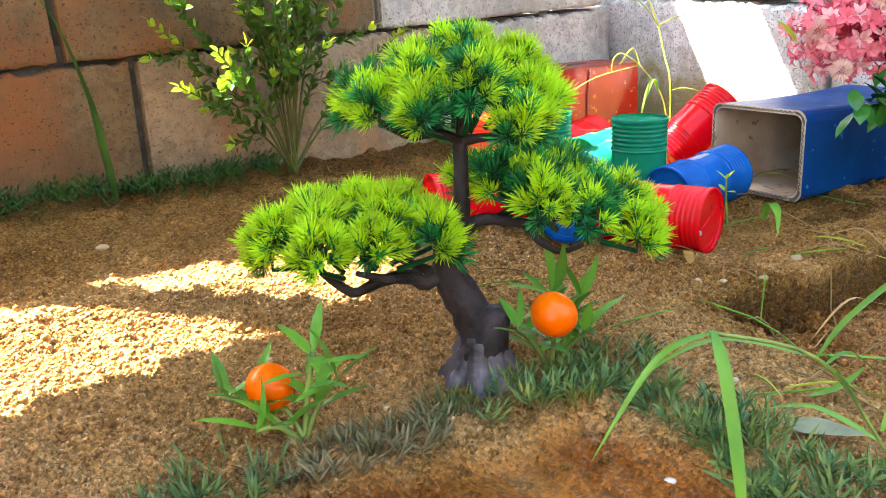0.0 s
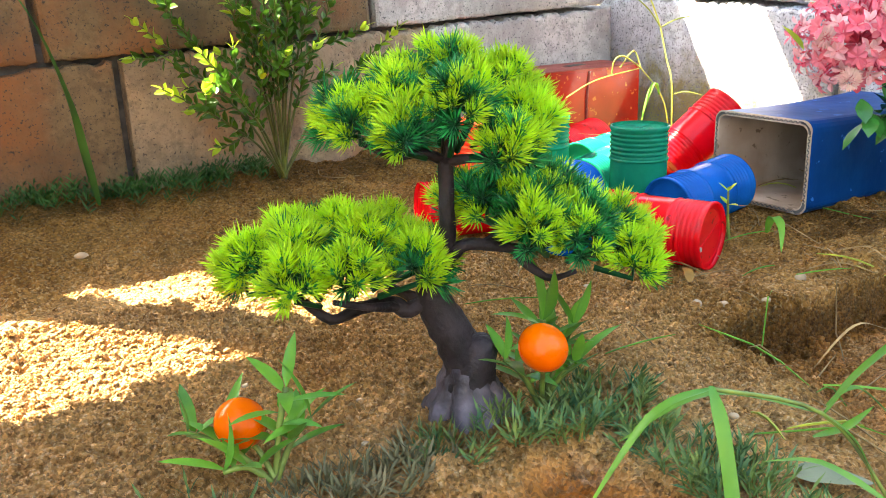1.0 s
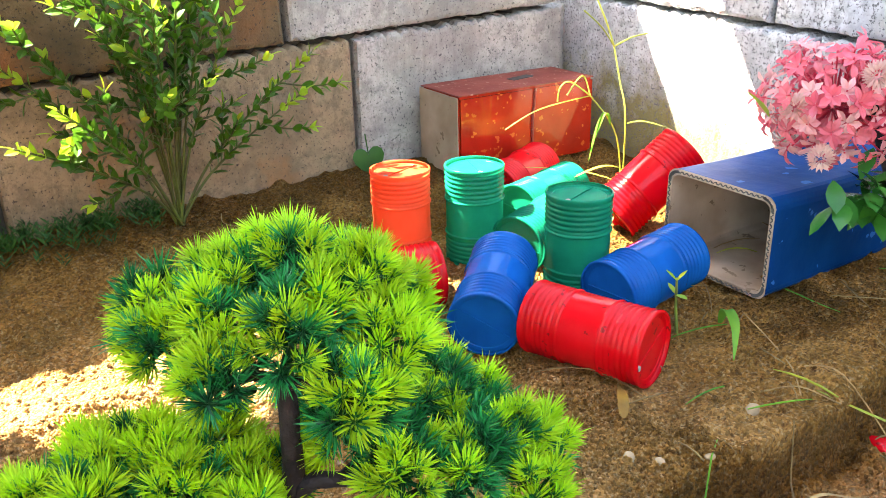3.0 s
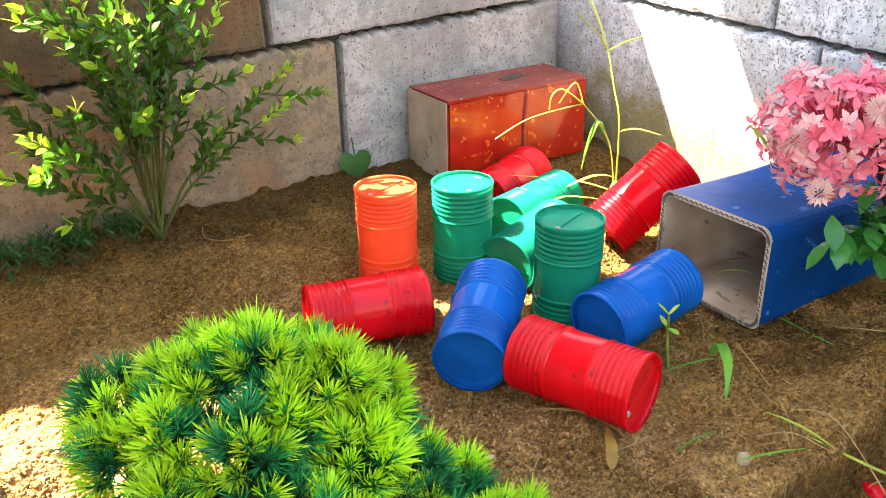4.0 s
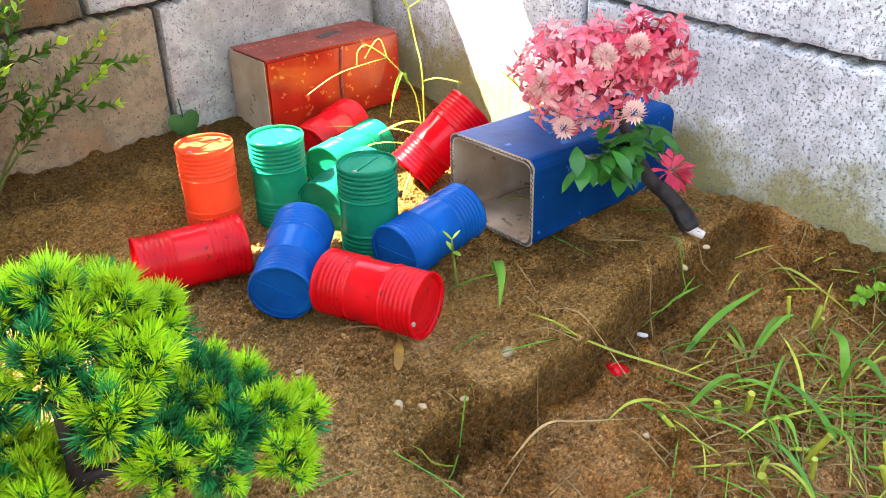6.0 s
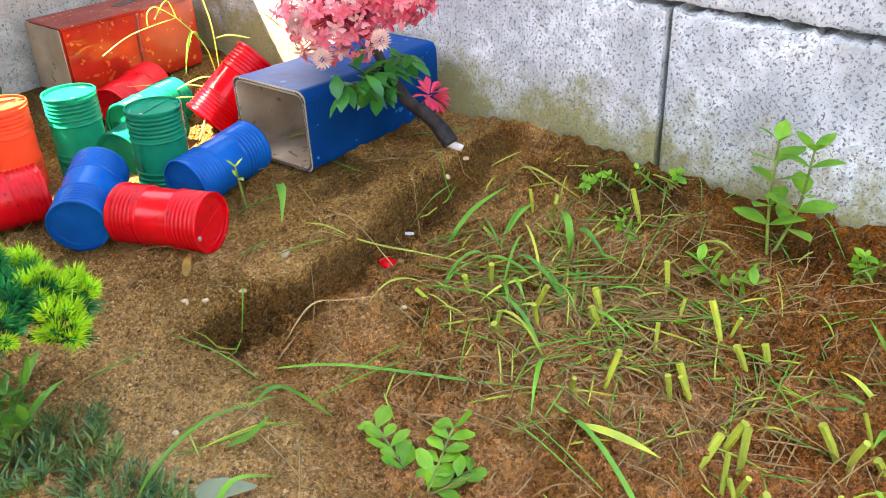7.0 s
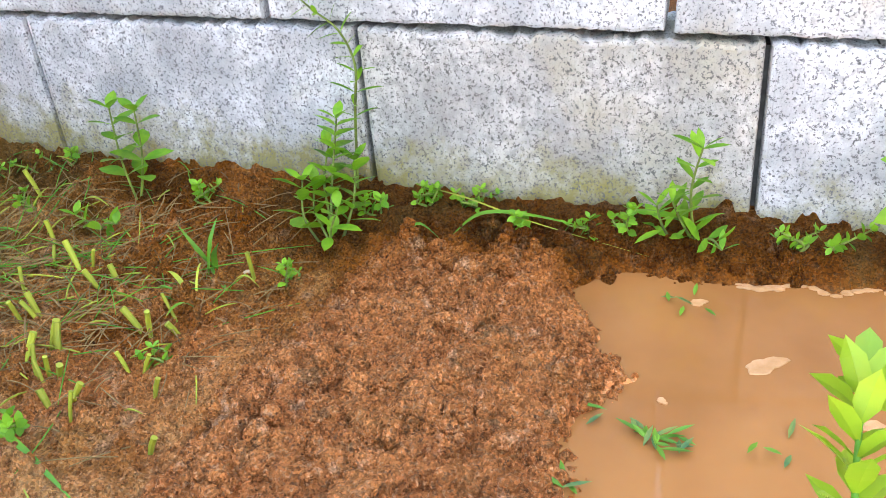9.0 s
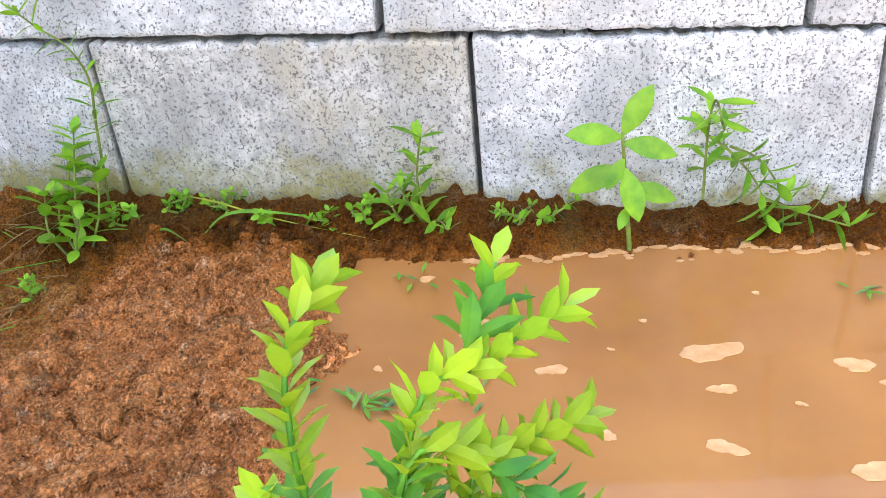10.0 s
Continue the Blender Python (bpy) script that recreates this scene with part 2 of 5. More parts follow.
SOIL = soil_material()
BLOCK_GREY = block_material("grey_concrete", (0.635, 0.665, 0.695), (0.15, 0.155, 0.165), (0.40, 0.39, 0.34), 0.02, True)
BLOCK_DULL = block_material("dull_concrete", (0.50, 0.505, 0.49), (0.13, 0.13, 0.125), (0.36, 0.345, 0.28), 0.05, True)
BLOCK_PLAIN = block_material("plain_concrete", (0.44, 0.425, 0.40), (0.10, 0.10, 0.10), (0.30, 0.27, 0.23), 0.04)
BLOCK_CREAM = block_material("cream_concrete", (0.30, 0.225, 0.14), (0.08, 0.06, 0.045), (0.33, 0.16, 0.06), 0.10)
BLOCK_BROWN = block_material("stained_concrete", (0.150, 0.102, 0.048), (0.04, 0.03, 0.02), (0.17, 0.066, 0.018), 0.14)
JOINT = material("dark_joint", (0.05, 0.05, 0.048), 0.95, second=(0.10, 0.10, 0.095), scale=90, bump=0.6, bump_scale=300)
PLASTER = material("cement_render", (0.40, 0.37, 0.33), 0.9, scale=6, bump=0.4, bump_scale=90)
RED = material("red_plastic", (0.78, 0.006, 0.014), 0.17, second=(0.64, 0.004, 0.010), scale=30, bump=0.06, bump_scale=160, vary=0.08, spec=0.22, coat=0.12, third=(0.30, 0.01, 0.010), spots=-0.05, through_light=0.22)
ORANGE = material("orange_plastic", (0.88, 0.15, 0.06), 0.30, second=(0.82, 0.11, 0.04), scale=30, bump=0.06, vary=0.06, spec=0.15, through_light=0.45)
GREEN = material("green_plastic", (0.0, 0.31, 0.165), 0.18, second=(0.0, 0.22, 0.12), scale=30, bump=0.06, vary=0.10, spec=0.12, through_light=0.3)
BLUE = material("blue_plastic", (0.0, 0.105, 0.42), 0.14, second=(0.0, 0.07, 0.30), scale=30, bump=0.06, vary=0.08, spec=0.12, through_light=0.08)
PLUG = material("grey_plug", (0.35, 0.33, 0.30), 0.5, scale=200)
BLUE_CARD = material("blue_painted_card", (0.0, 0.048, 0.20), 0.36, second=(0.0, 0.026, 0.12), scale=14, bump=0.25, bump_scale=70, spec=0.06, third=(0.03, 0.14, 0.40), spots=-0.06)
CARD = material("raw_cardboard", (0.46, 0.37, 0.28), 0.9, second=(0.27, 0.20, 0.14), scale=18, bump=0.25, bump_scale=80, third=(0.2, 0.15, 0.10), spots=-0.03)
RED_CARD = material("red_glossy_tape", (0.40, 0.022, 0.008), 0.2, second=(0.27, 0.012, 0.006), scale=22, bump=0.4, bump_scale=30, coat=0.6, third=(0.50, 0.10, 0.02), spots=-0.02)
RED_TOP = material("dusty_red_tape", (0.27, 0.055, 0.04), 0.6, second=(0.20, 0.04, 0.03), scale=30, bump=0.2, third=(0.42, 0.24, 0.18), spots=-0.02)


# ---- ground ----
WALL_FOOT = ([-3.0, -0.84, -0.66, -0.45, -0.2, -0.07, 0.1, 0.325, 0.48, 0.6, 1.06], [0.05, 0.052, 0.057, 0.078, 0.084, 0.100, 0.106, 0.122, 0.137, 0.150, 0.152])


def masks(x, y):
    wob = 0.012 * (vnoise(x, y, 0.08, 3) - 0.5) + 0.007 * (vnoise(x, y, 0.02, 4) - 0.5)
    soft = 0.015 + 0.5 * np.clip(0.45 - y, 0, 1)
    low = sstep(0.0, 0.009, 0.486 + wob - y) * sstep(0.553 - soft * 0.9, 0.556 + soft * 0.3, x + wob)
    basin = sstep(0.0, 0.03, 0.456 + wob - y) * sstep(0.0, 0.03, 0.408 + wob - x)
    shore = 0.07 * (vnoise(x, y, 0.10, 31) - 0.5) + 0.03 * (vnoise(x, y, 0.03, 32) - 0.5)
    pond = sstep(-0.02, 0.05, -0.312 + wob + shore - y) * sstep(0.0, 0.06, 0.945 + wob + 0.3 * shore - x)
    till = sstep(0.0, 0.05, -0.035 - 0.25 * np.clip(x - 0.7, 0, 1) + wob - y) * sstep(0.97, 0.90, x)
    return low, basin, pond, till


def land(x, y):
    """The smooth height of the ground."""
    x, y = np.asarray(x, float), np.asarray(y, float)
    low, basin, pond, till = masks(x, y)
    foot = np.interp(y, *WALL_FOOT)
    up = 0.117 + 0.033 * sstep(0.84, 1.04, y) + 0.018 * sstep(0.6, 0.9, x) * sstep(0.3, 0.6, y) * sstep(0.92, 0.72, y)
    up = up - 0.030 * sstep(0.42, 0.1, y) * sstep(0.2, 0.42, x)
    down = 0.058 + 0.084 * np.clip(y, -0.02, 0.5)
    down = down + (foot - down) * sstep(0.82, 0.985, x)
    z = up + (down - up) * low
    z = z + 0.008 * (1 - low) * sstep(0.06, 0.0, np.abs(y - 0.5)) * sstep(0.54, 0.60, x)
    z = z - 0.009 * low * sstep(0.08, 0.0, np.abs(y - 0.465)) * sstep(0.54, 0.57, x) * sstep(0.97, 0.75, x)
    z = z + 0.0045 * till * sstep(-0.34, -0.24, y) * np.sin((0.5 * x + 0.85 * y + 0.3 * (x - 0.75) ** 2) * 2 * math.pi / 0.042)
    z = z * (1 - basin) + 0.100 * basin
    fold = np.abs(np.sin((x * 0.95 - y * 0.35 + 0.010 * np.sin(y * 45 + x * 20)) * 380))
    z = z + basin * (0.007 * fold ** 0.7 * sstep(0.325, 0.352, x) + 0.012 * sstep(0.335, 0.30, x) * vnoise(x, y, 0.04, 33))
    z = z * (1 - pond) + 0.030 * pond
    far = np.maximum(np.maximum(-0.6 - x, x - 1.2), np.maximum(-1.6 - y, y - 1.3))
    return z + (0.10 - z) * sstep(0.0, 0.8, far)


def ground_height(x, y):
    low, basin, pond, till = masks(x, y)
    z = land(x, y)
    rough = (1 - 0.8 * basin * sstep(0.28, 0.36, x)) * (1 - 0.8 * pond)
    z = z + rough * (0.008 * (vnoise(x, y, 0.09, 5) - 0.5) + 0.007 * (vnoise(x, y, 0.028, 6) - 0.5) + 0.007 * (vnoise(x, y, 0.011, 7) - 0.5) + 0.0035 * (vnoise(x, y, 0.0052, 12) - 0.5))
    clod = np.clip(vnoise(x, y, 0.016, 8) - 0.45, 0, 1) * np.clip(vnoise(x, y, 0.007, 9) - 0.2, 0, 1)
    return z + rough * clod * (0.010 + 0.030 * till + 0.042 * low)


def gz(x, y):
    return float(ground_height(np.array([x]), np.array([y]))[0])


def soil_damp_shade(x, y, low, basin, pond, till):
    """Darkening: damp mud, hollows, wall's foot, plus shade painted on the step's cut face."""
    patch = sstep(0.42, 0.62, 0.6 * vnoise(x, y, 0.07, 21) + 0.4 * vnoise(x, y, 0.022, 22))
    # The step's face: moisture and its shade, put into one darker tone.
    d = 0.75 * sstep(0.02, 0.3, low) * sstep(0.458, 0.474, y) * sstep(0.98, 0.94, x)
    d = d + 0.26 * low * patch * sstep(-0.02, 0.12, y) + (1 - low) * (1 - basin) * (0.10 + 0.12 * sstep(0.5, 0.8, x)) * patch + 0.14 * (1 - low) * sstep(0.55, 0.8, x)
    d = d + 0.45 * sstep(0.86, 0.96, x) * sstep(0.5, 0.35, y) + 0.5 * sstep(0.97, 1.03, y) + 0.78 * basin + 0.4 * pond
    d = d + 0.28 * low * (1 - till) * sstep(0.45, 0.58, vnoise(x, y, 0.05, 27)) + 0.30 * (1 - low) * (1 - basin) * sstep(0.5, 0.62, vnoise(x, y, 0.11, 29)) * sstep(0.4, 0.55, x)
    # Upper ground: light falling off to the back and right, painted as darkening.
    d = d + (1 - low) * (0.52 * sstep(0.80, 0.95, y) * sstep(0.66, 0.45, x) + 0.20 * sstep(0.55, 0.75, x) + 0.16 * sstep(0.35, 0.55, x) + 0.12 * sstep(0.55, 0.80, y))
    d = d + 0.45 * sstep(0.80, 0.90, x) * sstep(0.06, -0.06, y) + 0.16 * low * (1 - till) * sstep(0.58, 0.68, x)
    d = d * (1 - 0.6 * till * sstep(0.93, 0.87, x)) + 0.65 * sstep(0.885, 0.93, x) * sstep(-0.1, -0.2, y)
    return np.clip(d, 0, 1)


def build_ground():
    def lines(a, b, step):
        mid = list(np.arange(a, b, step))
        grow = [0.02 * 1.32 ** k for k in range(32)]
        return np.array([a - s for s in reversed(np.cumsum(grow))] + mid + [b + s for s in np.cumsum(grow)])

    xs, ys = lines(0.08, 1.01, 0.0031), lines(-0.90, 1.07, 0.0031)
    gx, gy = np.meshgrid(xs, ys)
    z = ground_height(gx, gy)
    verts = np.stack([gx.ravel(), gy.ravel(), z.ravel()], 1)
    nx, ny = len(xs), len(ys)
    idx = np.arange(nx * ny).reshape(ny, nx)
    faces = np.stack([idx[:-1, :-1], idx[:-1, 1:], idx[1:, 1:], idx[1:, :-1]], -1).reshape(-1, 4)
    me = bpy.data.meshes.new("ground")
    me.vertices.add(len(verts))
    me.vertices.foreach_set("co", verts.ravel())
    me.loops.add(faces.size)
    me.loops.foreach_set("vertex_index", faces.ravel())
    me.polygons.add(len(faces))
    me.polygons.foreach_set("loop_start", np.arange(0, faces.size, 4))
    me.update(calc_edges=True)
    me.shade_smooth()
    low, basin, pond, till = masks(gx, gy)
    clay = np.clip(0.32 * low + till + basin * 1.2 + pond + 0.55 * low * sstep(0.42, 0.1, gy) + 0.5 * (vnoise(gx, gy, 0.12, 11) - 0.6) + 0.5 * low * (vnoise(gx, gy, 0.03, 13) - 0.45), 0, 1)
    wet = np.clip(0.75 * basin * sstep(0.26, 0.35, gx) + pond + 0.35 * sstep(-0.2, -0.3, gy) * sstep(0.93, 0.86, gx), 0, 1)
    # damp holds real moisture and painted shade together.
    damp = soil_damp_shade(gx, gy, low, basin, pond, till)
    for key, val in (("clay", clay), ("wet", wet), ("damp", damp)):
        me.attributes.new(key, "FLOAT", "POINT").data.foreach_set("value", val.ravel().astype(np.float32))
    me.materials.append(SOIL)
    return tagged(new("ground", me), "uneven yellow-brown sandy soil with loose clods and a step", "ground", kind="structure")


build_ground()


# ---- walls ----
def block_mesh(length, height, depth, seed, sag_l=0.0, sag_r=0.0):
    """One block: its face looks to -y, its foot's left corner is the origin; ragged top and foot, worn arrises."""
    rnd = random.Random(seed)
    n = 64
    bm = bmesh.new()
    low = [(length * i / n, rnd.uniform(-0.001, 0.0015)) for i in range(n + 1)]
    top = [(length * i / n, height + rnd.uniform(-0.0048, 0.0014) + sag_l * (1 - i / n) + sag_r * i / n) for i in range(n + 1)]
    outline = low + list(reversed(top))
    cx, cz = length / 2, height / 2

    def ring(inset, y):
        out = []
        for x, z in outline:
            out.append(bm.verts.new((x + inset * (1 if x < cx * 0.02 + 1e-6 else -1 if x > length - 1e-6 else 0), y + rnd.uniform(-0.0006, 0.0006), z + (inset if z < cz else -inset))))
        return out

    rings = [ring(0.005, 0.0), ring(0.0012, 0.0016), ring(0.0, 0.006), ring(0.0, depth)]
    for a, b in zip(rings, rings[1:]):
        for k in range(len(a)):
            j = (k + 1) % len(a)
            bm.faces.new((a[k], b[k], b[j], a[j]))
    f = rings[0]
    for i in range(n):
        bm.faces.new((f[i], f[i + 1], f[2 * n - i], f[2 * n + 1 - i]))
    return bm


def block_wall(name, label, place, joints, course, courses, foot, mat_of, top):
    """place: pose of the wall's line; joints: per course, along it; course(s): height of the first bed joint."""
    wall = thing(name, Matrix(), label, "wall", kind="structure")
    rnd = random.Random(name)
    lo, hi = joints[0][0], joints[0][-1]
    bm = bmesh.new()
    bmesh.ops.create_cube(bm, size=1, matrix=Matrix.Translation(((lo + hi) / 2, 0.062, (foot + top) / 2)) @ Matrix.Diagonal((hi - lo, 0.09, top - foot, 1)))
    core = part("core", bm, JOINT, wall, "dark mortarless joint backing")
    core.matrix_basis = place
    for c, line in enumerate(joints):
        for a, b in zip(line, line[1:]):
            gap = rnd.uniform(0.004, 0.0085)
            base_a, base_b = course(a), course(b)
            if c == 0:
                za, zb, ta, tb = foot, foot, base_a - 0.002, base_b - 0.002
            else:
                za, zb = base_a + 0.2 * (c - 1) + 0.002, base_b + 0.2 * (c - 1) + 0.002
                ta, tb = za + 0.194, zb + 0.194
            bm = block_mesh(b - a - gap, ta - za, 0.10, rnd.random(), 0.0, 0.0)
            slope = math.degrees(math.atan2(base_b - base_a, b - a))
            ob = part("block", bm, mat_of(c, a), wall)
            if c == 0:
                for v in ob.data.vertices:
                    if v.co.z > 0.05:
                        v.co.z += (tb - ta) * v.co.x / (b - a)
                ob.matrix_basis = place @ pose(a + gap / 2, rnd.uniform(-0.003, 0.001), za, rnd.uniform(-0.3, 0.3))
            else:
                ob.matrix_basis = place @ pose(a + gap / 2, rnd.uniform(-0.003, 0.002), za, rnd.uniform(-0.3, 0.3), -slope, 0)
    return wall


NORTH_Y, EAST_X = 1.06, 1.0
north_joints = [[-1.51, -1.144, -0.777, -0.41, -0.043, 0.324, 0.692, 0.998], [-1.55, -1.193, -0.831, -0.469, -0.107, 0.255, 0.617, 0.98]]
wall_north = block_wall("wall_north", "stained brown and grey concrete block wall", pose(0, NORTH_Y, 0), north_joints,
                        lambda s: 0.272 + 0.035 * s, 2, 0.04, lambda c, a: BLOCK_PLAIN if a > 0.6 else BLOCK_CREAM if a > 0.3 else BLOCK_BROWN, 0.30)
# the east wall's line runs from the corner towards -y
east_y = [[1.10, 0.715, 0.325, -0.065, -0.452, -0.838, -1.225, -1.61], [1.10, 0.77, 0.408, 0.031, -0.367, -0.765, -1.16, -1.55]]
east_joints = [[1.10 - y for y in line] for line in east_y]
wall_east = block_wall("wall_east", "pale grey pitted concrete block wall with damp foot", pose(EAST_X, 1.10, 0, 0, 0, -90), east_joints,
                       lambda s: 0.270 + 0.0465 * (1.10 - s), 2, 0.0, lambda c, a: BLOCK_DULL if c == 0 and 1.1 < a < 1.3 else BLOCK_GREY, 0.24)


def unseen_upper_wall():
    """An unseen tall wall, added to block the sun above the open slot over the low north wall, and a post that stands
    in the slot.
    """
    wall = thing("wall_upper", Matrix(), "unseen tall wall added above an open slot to block the sun", "wall", kind="structure")
    bm = bmesh.new()
    # The lower edge is shaped to give the sun patches their outline.
    pts = [(-2.6, 1.10), (-0.02, 0.818), (0.065, 0.79), (0.132, 0.742), (0.218, 0.646), (0.303, 0.545), (0.36, 0.56), (0.42, 0.62), (0.47, 0.67), (0.60, 0.69), (0.66, 0.712), (0.82, 0.712), (1.3, 0.65), (1.3, 5.2), (-2.6, 5.2)]
    front = [bm.verts.new((x, NORTH_Y - 0.12, z)) for x, z in pts]
    back = [bm.verts.new((x, NORTH_Y, z)) for x, z in pts]
    bm.faces.new(front)
    bm.faces.new(list(reversed(back)))
    for i in range(len(pts)):
        j = (i + 1) % len(pts)
        bm.faces.new((front[j], front[i], back[i], back[j]))
    bmesh.ops.recalc_face_normals(bm, faces=bm.faces)
    part("upper_panel", bm, PLASTER, wall)
    bm = bmesh.new()
    bmesh.ops.create_cube(bm, size=1, matrix=Matrix.Translation((0.003, NORTH_Y + 0.03, 0.66)) @ Matrix.Diagonal((0.05, 0.04, 0.42, 1)))
    bmesh.ops.bevel(bm, geom=bm.edges[:], offset=0.004, segments=1, affect="EDGES")
    part("post", bm, PLASTER, wall)


unseen_upper_wall()
# Out-of-view slab, added only to keep sky light off the back left.
bm = bmesh.new()
bmesh.ops.create_cube(bm, size=1, matrix=Matrix.Translation((-1.08, 0.62, 1.0)) @ Matrix.Diagonal((3.04, 0.636, 0.03, 1)))
tagged(finish("roof_eave", bm, PLASTER), "unseen slab added to shade the foot of the stained wall", "roof", kind="structure")
# Added behind the camera to hold back sky light from the south.
bm = bmesh.new()
bmesh.ops.create_cube(bm, size=1, matrix=Matrix.Translation((0.0, -1.66, 0.75)) @ Matrix.Diagonal((3.4, 0.12, 1.6, 1)))
tagged(finish("wall_south", bm, PLASTER), "unseen rendered wall added to cut light from the south", "wall", kind="structure")


# Another wall out of view, put here so the left side gets less sky.
bm = bmesh.new()
bmesh.ops.create_cube(bm, size=1, matrix=Matrix.Translation((-0.56, 0.58, 0.8)) @ Matrix.Diagonal((0.12, 0.96, 1.7, 1)))
tagged(finish("wall_west", bm, PLASTER), "unseen rendered wall added to darken the yard's left side", "wall", kind="structure")


# ---- pond ----
def water_material():
    m = bpy.data.materials.new("muddy_water")
    m.use_nodes = True
    n, l = m.node_tree.nodes, m.node_tree.links
    b = n["Principled BSDF"]
    geo = n.new("ShaderNodeNewGeometry")
    t = n.new("ShaderNodeTexNoise")
    t.inputs["Scale"].default_value, t.inputs["Detail"].default_value = 7, 4
    l.new(geo.outputs["Position"], t.inputs["Vector"])
    r = n.new("ShaderNodeValToRGB")
    r.color_ramp.elements[0].position, r.color_ramp.elements[1].position = 0.35, 0.7
    r.color_ramp.elements[0].color = (0.33, 0.152, 0.050, 1)
    r.color_ramp.elements[1].color = (0.24, 0.104, 0.033, 1)
    l.new(t.outputs["Fac"], r.inputs["Fac"])
    l.new(r.outputs["Color"], b.inputs["Base Color"])
    b.inputs["Roughness"].default_value = 0.04
    b.inputs["IOR"].default_value = 1.33
    w = n.new("ShaderNodeTexNoise")
    w.inputs["Scale"].default_value = 14
    l.new(geo.outputs["Position"], w.inputs["Vector"])
    bp = n.new("ShaderNodeBump")
    bp.inputs["Strength"].default_value, bp.inputs["Distance"].default_value = 0.08, 0.004
    l.new(w.outputs["Fac"], bp.inputs["Height"])
    l.new(bp.outputs["Normal"], b.inputs["Normal"])
    return m


WATER = water_material()


def pond():
    bm = bmesh.new()
    bmesh.ops.create_grid(bm, x_segments=24, y_segments=40, size=0.5, matrix=Matrix.Translation((0.62, -0.93, 0.050)) @ Matrix.Diagonal((0.74, 1.36, 1, 1)))
    return tagged(finish("water", bm, WATER), "still muddy brown water", "water", kind="structure")


pond()


# ---- toy drums ----
DRUM_R, DRUM_L = 0.0270, 0.092


def drum_profile():
    pts = [(0.0, 0.0028), (0.0245, 0.0028), (0.0252, 0.0), (0.0268, 0.0), (0.0272, 0.0012), (0.0268, 0.0036)]
    z = 0.0050
    for k in range(5):
        pts += [(0.0251, z), (0.0259, z + 0.0009), (0.0268, z + 0.0021), (0.0259, z + 0.0033)]
        z += 0.0042
    pts += [(0.0252, z), (0.0259, z + 0.0004), (0.0259, z + 0.0022), (0.0259, z + 0.0028), (0.0268, z + 0.0032), (0.0272, z + 0.0040), (0.0268, z + 0.0048), (0.0259, z + 0.0052), (0.0259, z + 0.0058), (0.0259, z + 0.0075), (0.0259, DRUM_L / 2)]
    return pts + [(r, DRUM_L - h) for r, h in reversed(pts[:-1])]


def lathe(bm, pts, seg=40):
    rings = []
    for r, z in pts:
        rings.append([bm.verts.new((0, 0, z))] if r == 0 else [bm.verts.new((r * math.cos(2 * math.pi * k / seg), r * math.sin(2 * math.pi * k / seg), z)) for k in range(seg)])
    for a, b in zip(rings, rings[1:]):
        for k in range(seg):
            j = (k + 1) % seg
            if len(a) == 1:
                bm.faces.new((a[0], b[j], b[k]))
            elif len(b) == 1:
                bm.faces.new((a[k], a[j], b[0]))
            else:
                bm.faces.new((a[k], a[j], b[j], b[k]))


def drum(foot, head, mat_, label, spin=0):
    """A toy drum whose axis starts at foot and points to head."""
    axis = (Vector(head) - Vector(foot)).normalized()
    m = Matrix.Translation(foot) @ axis.to_track_quat("Z", "Y").to_matrix().to_4x4() @ pose(0, 0, 0, 0, 0, spin)
    ob = thing("toy_drum", m, label, "toy drum", "toy drums heaped on the soil")
    bm = bmesh.new()
    pts = drum_profile()
    lathe(bm, pts[2:-2])
    body = part("body", bm, mat_, ob, smooth=True)
    for nm, z, s in (("base", 0.0028, -1), ("lid", DRUM_L - 0.0028, 1)):
        bm = bmesh.new()
        lathe(bm, [(0.0, z - s * 0.001), (0.0255, z - s * 0.001), (0.0255, z), (0.022, z), (0.0215, z - s * 0.0004), (0.0, z - s * 0.0004)] if s > 0 else [(0.0, z - 0.0004 * s), (0.0215, z - 0.0004 * s), (0.022, z), (0.0255, z), (0.0255, z - 0.001 * s), (0.0, z - 0.001 * s)], 32)
        end = part(nm, bm, mat_, ob)
        bm = bmesh.new()
        bmesh.ops.create_cube(bm, size=1, matrix=Matrix.Translation((0, 0, z)) @ Matrix.Diagonal((0.043, 0.0007, 0.0008, 1)))
        part("mould_seam", bm, mat_, end)
    bm = bmesh.new()
    bmesh.ops.create_cone(bm, cap_ends=True, segments=14, radius1=0.0022, radius2=0.0018, depth=0.0014, matrix=Matrix.Translation((0.0195, 0.0, DRUM_L - 0.0022)))
    part("plug", bm, PLUG, ob, "small grey plug")
    return ob


def lying(a, b, z=None, lift=0.0):
    """Foot and head of a drum on its side between two places of the plan."""
    (ax, ay), (bx, by) = a, b
    h = lambda x, y: float(land(np.array([x]), np.array([y]))[0]) + DRUM_R + lift + 0.002
    return (ax, ay, h(ax, ay)), (bx, by, h(bx, by))


def stand(x, y, dx=0.0, dy=0.0):
    z = float(land(np.array([x]), np.array([y]))[0])
    return (x, y, z), (x + dx, y + dy, z + 1)


drum(*stand(0.622, 0.858), ORANGE, "orange-red plastic toy drum standing upright in sunlight", 20)
drum(*stand(0.680, 0.826), GREEN, "green plastic toy drum standing upright", 70)
drum(*stand(0.694, 0.706, 0.01, 0.0), GREEN, "dark green plastic toy drum standing beside blue drums", 110)
drum(*lying((0.614, 0.661), (0.643, 0.574)), RED, "glossy red plastic toy drum lying on its side", 200)
